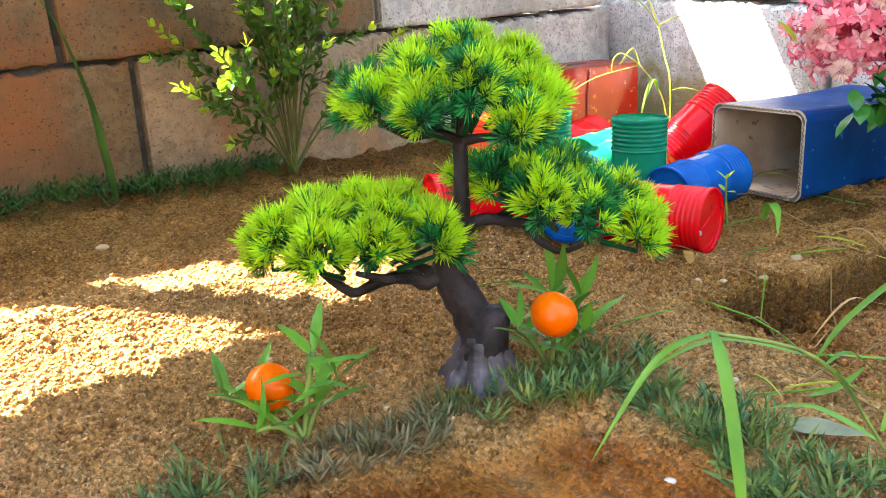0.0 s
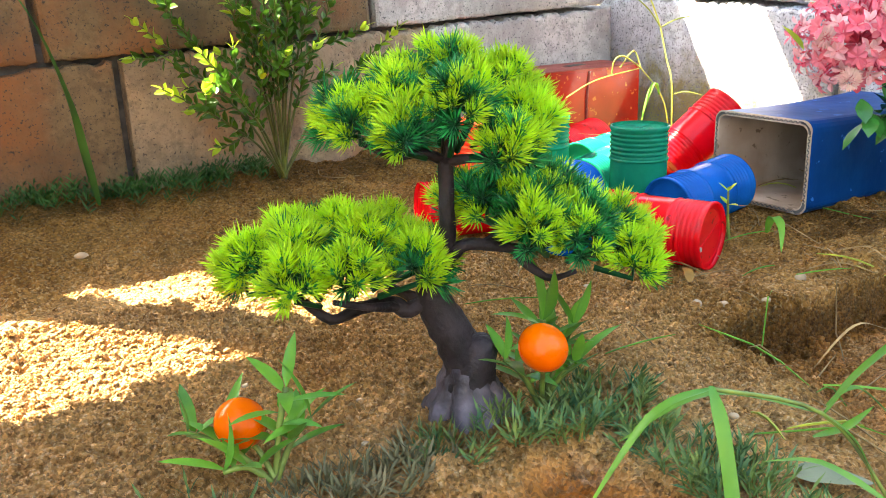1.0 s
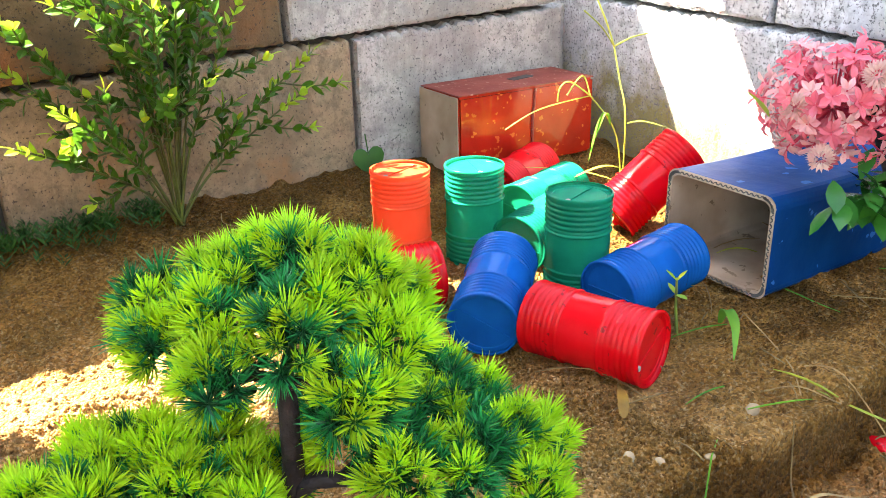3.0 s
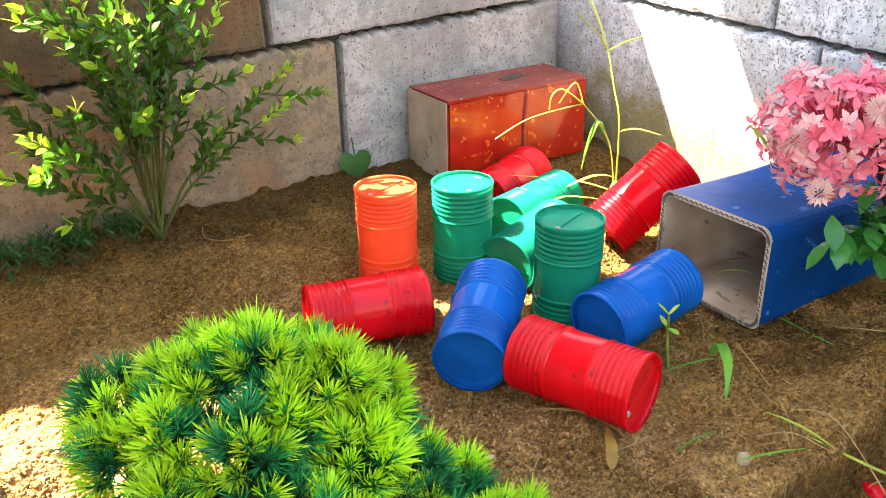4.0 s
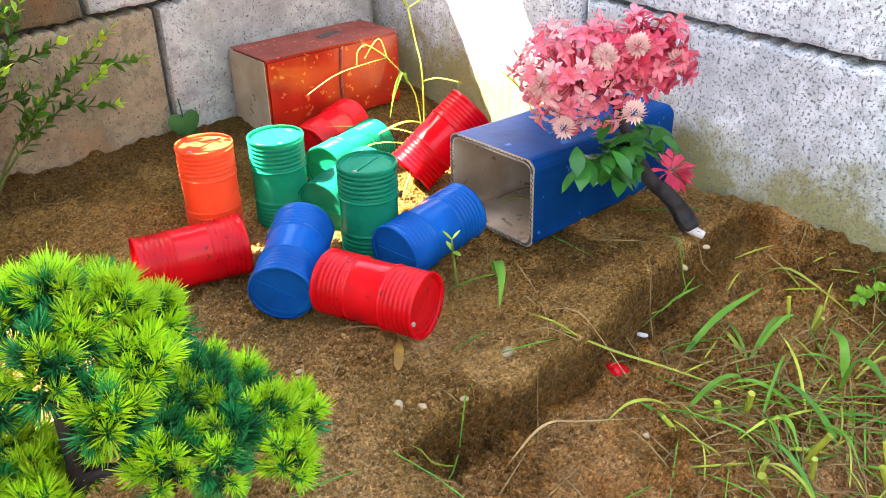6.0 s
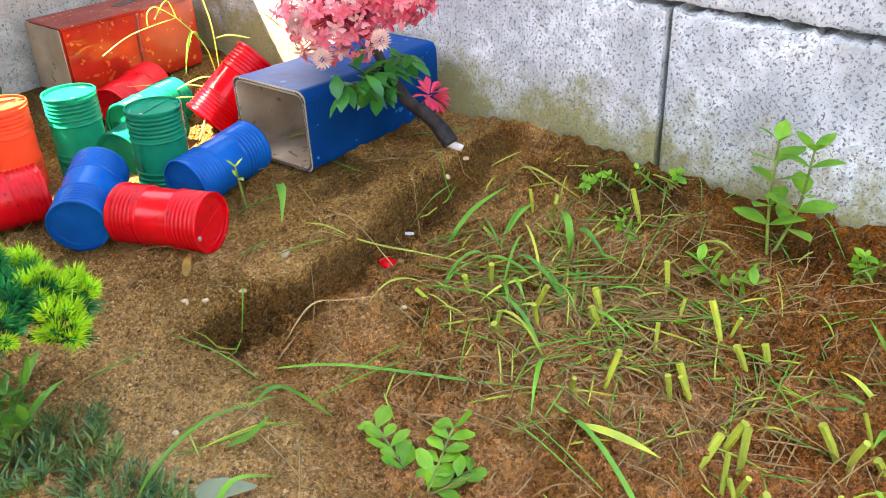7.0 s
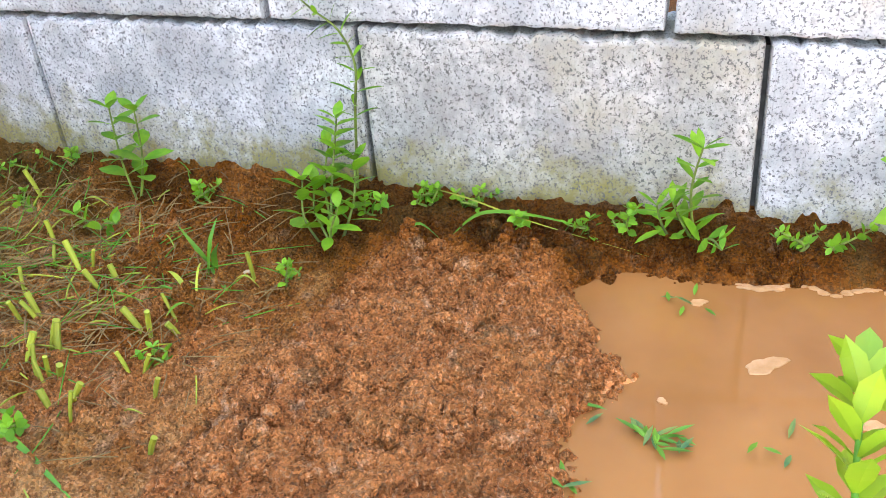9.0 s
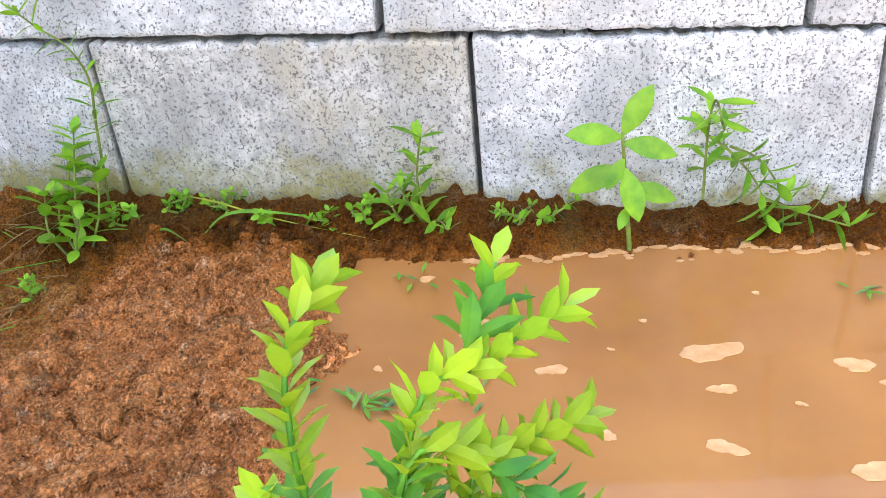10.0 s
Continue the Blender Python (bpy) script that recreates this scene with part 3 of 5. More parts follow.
drum((0.575, 0.673, 0.145), (0.641, 0.733, 0.158), BLUE, "blue plastic toy drum tipped against other drums", 30)
drum(*lying((0.676, 0.652), (0.767, 0.660)), BLUE, "blue plastic toy drum lying at the box's mouth", 0)
drum(*lying((0.511, 0.792), (0.600, 0.768)), RED, "red plastic toy drum lying beside the pine", 50)
drum((0.800, 0.772, 0.150), (0.868, 0.752, 0.205), RED, "sunlit red plastic toy drum leaning on the blue box", 90)
drum(*lying((0.748, 0.850), (0.836, 0.872), lift=-0.004), GREEN, "green plastic toy drum lying behind the upright ones", 10)
drum(*lying((0.690, 0.778), (0.770, 0.806), lift=-0.004), GREEN, "green plastic toy drum lying in the heap", 10)
drum((0.768, 0.908, 0.146), (0.842, 0.936, 0.150), RED, "red plastic toy drum lying before the red box", 10)


# ---- cartons ----
def rounded(w, h, r, n=4):
    out = []
    for cx, cz, a0 in ((w / 2 - r, h / 2 - r, 0), (-w / 2 + r, h / 2 - r, 90), (-w / 2 + r, -h / 2 + r, 180), (w / 2 - r, -h / 2 + r, 270)):
        out += [(cx + r * math.cos(radians(a0 + 90 * k / n)), cz + r * math.sin(radians(a0 + 90 * k / n))) for k in range(n + 1)]
    return out


def blue_box():
    """An open card carton on its side; local x runs into it from its mouth."""
    ob = thing("cardboard_box", pose(0.787, 0.645, 0.134, 0, 0, -1.5), "blue painted open cardboard box lying on its side", "box")
    length, w, h, t = 0.200, 0.106, 0.084, 0.0042
    bm = bmesh.new()
    rnd = random.Random(4)
    outer, inner = rounded(w, h, 0.010), rounded(w - 2 * t, h - 2 * t, 0.008)
    steps = 10

    def loft(line, rev):
        rows = []
        for i in range(steps + 1):
            x = length * i / steps
            sag = 0.0025 * math.sin(math.pi * i / steps)
            rows.append([bm.verts.new((x + (rnd.uniform(-0.0008, 0.0008) if i == 0 else 0), y * (1 - sag * 4), z + h / 2 - (sag if z > 0 else 0))) for y, z in line])
        for a, b in zip(rows, rows[1:]):
            for k in range(len(a)):
                j = (k + 1) % len(a)
                bm.faces.new((a[k], a[j], b[j], b[k]) if not rev else (a[j], a[k], b[k], b[j]))
        return rows

    o = loft(outer, True)
    bm.faces.new(o[-1])
    part("outer_wall", bm, BLUE_CARD, ob, smooth=False)
    bm = bmesh.new()
    i_ = loft(inner, False)
    bm.faces.new(i_[-1])
    part("lining", bm, CARD, ob, "grey-brown raw card inside")
    bm = bmesh.new()
    a = [bm.verts.new((-0.0005 + rnd.uniform(-0.0006, 0.0006), y, z + h / 2)) for y, z in rounded(w + 0.0006, h + 0.0006, 0.010, 12)]
    b = [bm.verts.new((-0.0005 + rnd.uniform(-0.0006, 0.0006), y, z + h / 2)) for y, z in rounded(w - 2 * t - 0.0004, h - 2 * t - 0.0004, 0.008, 12)]
    c = [bm.verts.new((0.003, v.co.y, v.co.z)) for v in b]
    for k in range(len(a)):
        j = (k + 1) % len(a)
        bm.faces.new((a[j], a[k], b[k], b[j]))
        bm.faces.new((b[j], b[k], c[k], c[j]))
    edge = part("cut_edge", bm, CARD, ob, "corrugated cut edge")
    bm = bmesh.new()
    ring = rounded(w - t, h - t, 0.009, 26)
    for k in range(0, len(ring), 1):
        y, z = ring[k]
        y2, z2 = ring[(k + 1) % len(ring)]
        d = math.hypot(y2 - y, z2 - z)
        for q in range(max(1, int(d / 0.0024))):
            f = q / max(1, int(d / 0.0024))
            bmesh.ops.create_cube(bm, size=1, matrix=Matrix.Translation((-0.0011, y + (y2 - y) * f, z + (z2 - z) * f + h / 2)) @ pose(0, 0, 0, 45 if q % 2 else -45) @ Matrix.Diagonal((0.0012, 0.0006, 0.0026, 1)))
    part("flute", bm, JOINT, edge, "dark corrugation of the card")


def red_box():
    ob = thing("wrapped_box", pose(0.860, 1.005, 0.146, 0, 0, -2.5), "box wrapped in glossy red tape against the wall", "box")
    l_, w, h = 0.188, 0.080, 0.088
    for nm, at, size, mat_, lab in (("wrapping", (0, 0, h / 2), (l_, w, h), RED_CARD, "creased glossy red tape"),
                                    ("top_sheet", (0, 0, h + 0.0007), (l_ - 0.001, w - 0.001, 0.0012), RED_TOP, "dusty dull red top"),
                                    ("end_panel", (-l_ / 2 - 0.0007, 0, h / 2), (0.0012, w - 0.001, h - 0.001), CARD, "bare grey-brown end")):
        bm = bmesh.new()
        bmesh.ops.create_cube(bm, size=1, matrix=Matrix.Translation(at) @ Matrix.Diagonal((*size, 1)))
        bmesh.ops.bevel(bm, geom=bm.edges[:], offset=min(size) * 0.3 if min(size) < 0.01 else 0.003, segments=2, affect="EDGES")
        part(nm, bm, mat_, ob, lab)
    bm = bmesh.new()
    bmesh.ops.create_cube(bm, size=1, matrix=Matrix.Translation((0.02, 0.004, h + 0.0016)) @ pose(0, 0, 0, 0, 0, 12) @ Matrix.Diagonal((0.034, 0.012, 0.0008, 1)))
    part("torn_slot", bm, JOINT, ob, "dark torn slot in the top")
    bm = bmesh.new()
    tube(bm, [(0.005, -w / 2 - 0.0006, 0.004), (0.004, -w / 2 - 0.001, 0.05), (0.008, -w / 2 - 0.0008, h - 0.002)], 0.0018, 6)
    part("tape_fold", bm, RED_TOP, ob, "dark fold of the tape")


blue_box()
red_box()


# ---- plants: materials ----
# Needle green deepened so the crown's inner shade sits in the colour.
NEEDLE_SHADED = material("shaded_inner_needles", (0.004, 0.075, 0.022), 0.45, second=(0.003, 0.045, 0.016), scale=60, bump=0, vary=0.3, through_light=0.1)
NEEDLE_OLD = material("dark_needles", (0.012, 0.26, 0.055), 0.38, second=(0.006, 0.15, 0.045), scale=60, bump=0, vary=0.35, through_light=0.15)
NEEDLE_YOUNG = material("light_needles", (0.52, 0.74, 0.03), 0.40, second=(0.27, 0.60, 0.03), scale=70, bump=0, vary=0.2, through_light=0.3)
BARK = material("black_bark", (0.014, 0.011, 0.011), 0.55, second=(0.045, 0.036, 0.038), scale=60, bump=1.0, bump_scale=170, spec=0.2)
ROOT = material("grey_root", (0.018, 0.014, 0.015), 0.45, second=(0.15, 0.13, 0.15), scale=50, bump=1.0, bump_scale=150, spec=0.3)
FRUIT = material("orange_fruit", (0.86, 0.145, 0.002), 0.26, second=(0.76, 0.10, 0.002), scale=25, bump=0.15, bump_scale=420, spec=0.15, coat=0.1, third=(0.42, 0.07, 0.01), spots=-0.06)
LANCE = material("lance_leaf", (0.15, 0.37, 0.035), 0.35, second=(0.07, 0.24, 0.045), scale=40, bump=0.1, vary=0.25, through_light=0.25)
TURF = material("dusty_turf", (0.035, 0.12, 0.045), 0.55, second=(0.17, 0.23, 0.045), scale=90, bump=0, vary=0.2, through_light=0.15)
TURF_DRY = material("brownish_turf", (0.14, 0.14, 0.06), 0.7, second=(0.20, 0.16, 0.08), scale=30, bump=0, vary=0.2, through_light=0.1)
WALL_TURF = material("wall_turf", (0.035, 0.12, 0.018), 0.55, second=(0.02, 0.075, 0.015), scale=30, bump=0, vary=0.2, through_light=0.15)
BUSH_LEAF = material("bush_leaf", (0.062, 0.165, 0.012), 0.38, second=(0.026, 0.085, 0.010), scale=22, bump=0, vary=0.2, through_light=0.3)
TIP_LEAF = material("young_bush_leaf", (0.34, 0.48, 0.03), 0.38, second=(0.22, 0.40, 0.03), scale=30, bump=0, vary=0.15, through_light=0.35)
BUSH_STEM = material("brown_green_stem", (0.07, 0.10, 0.02), 0.5, second=(0.05, 0.05, 0.02), scale=60, bump=0.2)
FRESH_LEAF = material("fresh_bush_leaf", (0.16, 0.42, 0.035), 0.38, second=(0.06, 0.26, 0.06), scale=30, bump=0, vary=0.15, through_light=0.35)
STEM = material("green_stem", (0.20, 0.29, 0.05), 0.5, second=(0.08, 0.10, 0.03), scale=60, bump=0.2)
PINK = material("pink_petal", (0.74, 0.105, 0.165), 0.45, second=(0.80, 0.27, 0.31), scale=45, bump=0, vary=0.15, through_light=0.3)
DEEP_PINK = material("deep_pink_petal", (0.60, 0.03, 0.09), 0.45, second=(0.66, 0.10, 0.14), scale=45, bump=0, vary=0.15, through_light=0.25)
PALE_PINK = material("pale_pink_petal", (0.76, 0.36, 0.38), 0.45, second=(0.80, 0.52, 0.50), scale=45, bump=0, vary=0.1, through_light=0.3)
CREAM = material("cream_floret", (0.78, 0.62, 0.52), 0.6, second=(0.74, 0.42, 0.40), scale=90, bump=0, vary=0.1, through_light=0.3)
GLOSS_LEAF = material("glossy_leaf", (0.018, 0.10, 0.018), 0.22, second=(0.035, 0.19, 0.025), scale=40, bump=0.1, vary=0.2, through_light=0.15)
WEED = material("weed_leaf", (0.24, 0.48, 0.03), 0.42, second=(0.10, 0.29, 0.025), scale=50, bump=0.1, vary=0.2, through_light=0.35)
BLADE = material("grass_blade", (0.16, 0.36, 0.03), 0.4, second=(0.07, 0.24, 0.03), scale=25, bump=0.1, vary=0.25, through_light=0.3)
STUB = material("cut_stalk", (0.37, 0.40, 0.04), 0.5, second=(0.25, 0.31, 0.04), scale=60, bump=0.15, vary=0.2, through_light=0.1)
STRAW = material("dry_straw", (0.36, 0.24, 0.09), 0.7, second=(0.24, 0.14, 0.055), scale=50, bump=0.1, vary=0.25)
STONE = material("pebble", (0.44, 0.32, 0.18), 0.7, second=(0.34, 0.24, 0.14), scale=80, bump=0.3, vary=0.2)
DRY_LEAF = material("dry_leaf", (0.34, 0.20, 0.03), 0.6, second=(0.20, 0.11, 0.025), scale=60, bump=0.2, through_light=0.15)
GREY_LEAF = material("grey_leaf", (0.17, 0.19, 0.10), 0.6, second=(0.12, 0.14, 0.08), scale=60, bump=0.2)
SHELL = material("white_bit", (0.62, 0.58, 0.56), 0.4, scale=90)
FOAM = material("pale_scum", (0.42, 0.225, 0.095), 0.35, second=(0.52, 0.31, 0.16), scale=90, bump=0.3, bump_scale=400, vary=0.1)


# ---- pine ----
PINE_R, PINE_D = Vector((0.845, -0.534, 0)), Vector((0.534, 0.845, 0))


def tuft_mesh(name, inner, outer, seed, needles, length, spread):
    """A brush of flat tapered needles round +z; the darker hub includes painted inner shade."""
    rnd = random.Random(seed)
    bm = bmesh.new()
    for k in range(needles):
        pol = spread * math.sqrt(rnd.uniform(0.0, 1))
        az = rnd.uniform(0, 2 * math.pi)
        d = Vector((math.sin(pol) * math.cos(az), math.sin(pol) * math.sin(az), math.cos(pol)))
        s = d.orthogonal().normalized()
        s.rotate(Matrix.Rotation(rnd.uniform(0, 6.28), 3, d))
        ln, w = length * rnd.uniform(0.72, 1.1), 0.00036
        o = Vector((0, 0, rnd.uniform(-0.006, 0.003)))
        up = Vector((0, 0, 1)) * ln * 0.12
        a, b = bm.verts.new(o - s * w * 0.6), bm.verts.new(o + s * w * 0.6)
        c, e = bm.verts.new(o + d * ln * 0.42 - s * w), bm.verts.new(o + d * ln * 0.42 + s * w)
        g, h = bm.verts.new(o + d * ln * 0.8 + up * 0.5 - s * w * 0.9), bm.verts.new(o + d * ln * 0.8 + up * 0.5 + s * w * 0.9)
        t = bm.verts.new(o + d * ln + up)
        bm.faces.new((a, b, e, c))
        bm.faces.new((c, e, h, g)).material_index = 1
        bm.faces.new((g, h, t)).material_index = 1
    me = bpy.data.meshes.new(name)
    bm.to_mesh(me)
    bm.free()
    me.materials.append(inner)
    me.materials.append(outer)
    return me


def pine():
    base = Vector((0.36, 0.505, gz(0.36, 0.505) - 0.004))
    m = Matrix.Translation(base) @ Matrix((PINE_R, PINE_D, Vector((0, 0, 1)))).transposed().to_4x4()
    tree = thing("pine_tree", m, "artificial cloud-pruned pine with black trunk and green needles", "artificial tree")
    bm = bmesh.new()
    line = bend([(0.004, 0, -0.004), (0.004, 0, 0.014), (0.003, 0, 0.034), (-0.006, 0, 0.054), (-0.0135, 0, 0.072), (-0.012, 0.0, 0.082), (-0.006, 0, 0.092), (-0.0045, 0, 0.112), (-0.004, 0, 0.146)], 4)
    keys = [0.0205, 0.0165, 0.0125, 0.0105, 0.0088, 0.0065, 0.0052, 0.0042, 0.0040]
    radii = [keys[min(i // 4, 8)] + (keys[min(i // 4 + 1, 8)] - keys[min(i // 4, 8)]) * (i % 4) / 4 for i in range(len(line))]
    tube(bm, line, radii, 20, 0.10, 2)
    part("trunk", bm, BARK, tree, "black ridged bark", smooth=True)
    bm = bmesh.new()
    for k, a in enumerate((175, 215, 260, 300, 345, 30, 90, 130)):
        c, s = math.cos(radians(a)), math.sin(radians(a))
        r = 0.024 if k % 2 else 0.027
        tube(bm, bend([(0.004 + 0.004 * c, 0.004 * s, 0.030), (0.004 + 0.012 * c, 0.012 * s, 0.014), (0.004 + 0.019 * c, 0.019 * s, 0.006), (0.004 + r * c, r * s, -0.004)], 3), [0.009, 0.0088, 0.0085, 0.008, 0.0078, 0.0075, 0.007, 0.0065, 0.006, 0.005], 8, 0.14, k)
    part("root_flare", bm, ROOT, tree, "grey worn root flare", smooth=True)
    bm = bmesh.new()
    tube(bm, bend([(0.006, -0.003, 0.020), (0.010, -0.004, 0.038), (0.012, -0.004, 0.050)], 3), [0.012, 0.0115, 0.011, 0.010, 0.009, 0.0075, 0.004], 12, 0.1, 5)
    part("knot", bm, BARK, tree, smooth=True)
    rnd = random.Random(12)
    branches = [
        ([(-0.013, 0, 0.074), (-0.026, -0.004, 0.066), (-0.036, -0.006, 0.071), (-0.052, -0.004, 0.068), (-0.068, -0.004, 0.062), (-0.085, 0.0, 0.074)], 0.0050),
        ([(-0.020, -0.002, 0.070), (-0.040, 0.016, 0.074), (-0.058, 0.03, 0.080)], 0.0034),
        ([(-0.030, -0.004, 0.068), (-0.046, -0.022, 0.075), (-0.062, -0.032, 0.082)], 0.0032),
        ([(-0.008, 0, 0.088), (0.002, -0.002, 0.099), (0.012, -0.003, 0.1005), (0.030, 0.002, 0.096), (0.042, 0.010, 0.094), (0.062, 0.018, 0.098)], 0.0042),
        ([(0.030, 0.002, 0.096), (0.038, 0.002, 0.086), (0.050, 0.004, 0.078), (0.064, 0.008, 0.080)], 0.0030),
        ([(0.014, -0.003, 0.100), (0.030, 0.018, 0.104), (0.046, 0.03, 0.110)], 0.0028),
        ([(-0.004, 0, 0.144), (-0.016, -0.002, 0.149), (-0.030, -0.004, 0.148), (-0.044, -0.006, 0.155)], 0.0030),
        ([(-0.004, 0, 0.144), (0.006, -0.004, 0.146), (0.022, -0.006, 0.147), (0.036, -0.004, 0.154)], 0.0032),
        ([(-0.004, 0, 0.144), (-0.004, 0.012, 0.155), (-0.006, 0.028, 0.165)], 0.0026),
        ([(-0.004, 0, 0.145), (0.0, -0.004, 0.165), (0.002, -0.004, 0.186)], 0.0024),
    ]
    for pts, r in branches:
        bm = bmesh.new()
        ln = bend(pts, 4)
        tube(bm, ln, [r * (1 - 0.55 * i / (len(ln) - 1)) for i in range(len(ln))], 8, 0.12, int(r * 1e5))
        part("branch", bm, BARK, tree, smooth=True)
    old = [tuft_mesh("needle_tuft", NEEDLE_SHADED, NEEDLE_OLD, k, 96, 0.0130, 1.35) for k in range(4)]
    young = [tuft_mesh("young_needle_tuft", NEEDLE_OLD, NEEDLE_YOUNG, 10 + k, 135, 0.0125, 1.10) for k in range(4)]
    # each pad: middle, half sizes, lean, how many lobes, share of fresh tufts, and how peaked it is
    pads = [((-0.062, -0.002, 0.086), (0.055, 0.044, 0.018), 0.0, 15, 0.9, 1.0), ((0.055, 0.018, 0.099), (0.051, 0.045, 0.018), -0.42, 15, 0.55, 1.0), ((-0.006, 0.010, 0.158), (0.056, 0.048, 0.030), 0.0, 16, 0.75, 0.8)]
    twigs = bmesh.new()
    for (cx, cy, cz), (rx, ry, rz), lean, lobes, young_share, peak in pads:
        for q in range(lobes):
            fr, az = math.sqrt((q + 0.3) / lobes), q * 2.39996 + 0.7
            lx, ly = fr * math.cos(az), fr * math.sin(az)
            hub = Vector((cx + rx * lx, cy + ry * ly, cz + rz * (1 - fr ** (2 * peak)) + lean * rx * lx + rnd.uniform(-0.007, 0.007)))
            tube(twigs, [hub + Vector((0, 0, 0.004)), hub - Vector((0, 0, 0.008)), Vector((cx + (hub.x - cx) * 0.5, cy + (hub.y - cy) * 0.5, cz - 0.010 + lean * (hub.x - cx) * 0.5))], [0.0012, 0.0015, 0.0018], 5)
            tilt = Vector((lx * 0.6, ly * 0.6, 0.9)).normalized().to_track_quat("Z", "Y")
            count = 13
            for k in range(count):
                zz = 1 - 1.18 * k / (count - 1)
                a2, rr = k * 2.39996 + q, math.sqrt(max(0.0, 1 - zz * zz))
                n = (tilt @ Vector((rr * math.cos(a2), rr * math.sin(a2), zz))).normalized()
                p = hub + n * rnd.uniform(0.008, 0.0158)
                d = n + Vector((rnd.uniform(-0.2, 0.2), rnd.uniform(-0.2, 0.2), 0.55))
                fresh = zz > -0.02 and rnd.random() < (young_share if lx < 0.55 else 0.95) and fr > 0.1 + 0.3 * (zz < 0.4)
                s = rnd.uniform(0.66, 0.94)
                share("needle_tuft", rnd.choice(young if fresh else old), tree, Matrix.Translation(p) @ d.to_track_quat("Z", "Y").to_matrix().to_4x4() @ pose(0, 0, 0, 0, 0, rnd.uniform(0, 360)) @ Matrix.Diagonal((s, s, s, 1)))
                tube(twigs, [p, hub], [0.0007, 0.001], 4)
    tagged(part("inner_twig", twigs, NEEDLE_SHADED, tree, "green plastic twig work"), kind="stuff")


pine()


# ---- fruit plants ----
def fruit_plant(base, fruit, leaves, label, seed):
    rnd = random.Random(seed)
    b = Vector((base[0], base[1], gz(*base) - 0.003))
    ob = thing("fruit_plant", Matrix.Translation(b), label, "artificial plant", "artificial fruit plants")
    f = Vector(fruit) - b
    for at, hgt, n in leaves:
        bm = bmesh.new()
        top = Vector(at)
        ln = bend([(0, 0, 0), top * 0.5 + Vector((0, 0, 0.006)), top], 4)
        tube(bm, ln, 0.0016, 6)
        stem = part("stem", bm, STEM, ob, smooth=True)
        for k in range(n):
            t = 0.30 + 0.70 * (k + 0.5) / n
            p = ln[min(len(ln) - 1, int(t * len(ln)))]
            az = k * 2.4 + rnd.uniform(-0.4, 0.4)
            d = Vector((math.cos(az), math.sin(az), rnd.uniform(0.3, 1.3) + 1.4 * (t > 0.9)))
            bm = bmesh.new()
            leaf(bm, (0, 0, 0), d, (0, 0, 1) if d.normalized().z < 0.9 else (1, 0, 0), rnd.uniform(0.022, 0.036), rnd.uniform(0.0062, 0.0088), rnd.uniform(0.0, 0.3), 0.3, 5, 0.42)
            lf = part("leaf", bm, LANCE, ob, smooth=True)
            lf.location = p
    bm = bmesh.new()
    bmesh.ops.create_uvsphere(bm, u_segments=28, v_segments=18, radius=0.0128)
    for v in bm.verts:
        v.co.z *= 0.90
        if v.co.z > 0.009:
            v.co.z -= (v.co.z - 0.009) * 0.5
    fr = part("fruit", bm, FRUIT, ob, "glossy orange plastic fruit", smooth=True)
    fr.location = f
    fr.rotation_euler = (0.5, 0.3, 0)
    bm = bmesh.new()
    tube(bm, bend([(0, 0, 0.004), f * 0.5 + Vector((0, 0, 0.003)), f - Vector((0, 0, 0.011))], 4), 0.0014, 6)
    part("fruit_stalk", bm, STEM, ob)


fruit_plant((0.395, 0.478), (0.374, 0.451, 0.168), [((0.004, 0.004, 0.052), 0, 12), ((0.022, 0.0, 0.046), 0, 11), ((-0.022, 0.004, 0.036), 0, 9), ((0.012, -0.014, 0.030), 0, 8)], "artificial fruit plant with a single orange beside the pine", 3)
fruit_plant((0.244, 0.490), (0.237, 0.510, 0.145), [((0.013, 0.008, 0.044), 0, 9), ((0.020, -0.002, 0.030), 0, 7), ((-0.030, 0.030, 0.024), 0, 8), ((-0.022, 0.006, 0.012), 0, 6)], "artificial fruit plant with an orange on open sand", 5)


# ---- artificial turf ----
def turf_clump(name, mat_, seed, sprigs, radius, height, label, group):
    rnd = random.Random(seed)
    ob = thing(name, Matrix(), label, "artificial grass", group)
    bm = bmesh.new()
    for k in range(sprigs):
        a, r = rnd.uniform(0, 6.283), radius * math.sqrt(rnd.random())
        p = Vector((r * math.cos(a), r * math.sin(a), -0.002))
        way = Vector((math.cos(a) * rnd.uniform(0.1, 0.9), math.sin(a) * rnd.uniform(0.1, 0.9), 1)).normalized()
        h = height * rnd.uniform(0.5, 1.0)
        tube(bm, [p, p + way * h * 0.8], [0.0006, 0.0004], 4)
        for q in range(9):
            t = 0.15 + 0.85 * q / 8
            az = q * 2.2 + rnd.uniform(-0.5, 0.5)
            d = way * (0.8 + 0.6 * t) + Vector((math.cos(az), math.sin(az), 0)) * 0.9
            leaf(bm, p + way * h * 0.8 * t, d, way, rnd.uniform(0.008, 0.014), 0.0016, 0.1, 0.2, 2, 0.4)
    part("sprig_mat", bm, mat_, ob)
    return ob


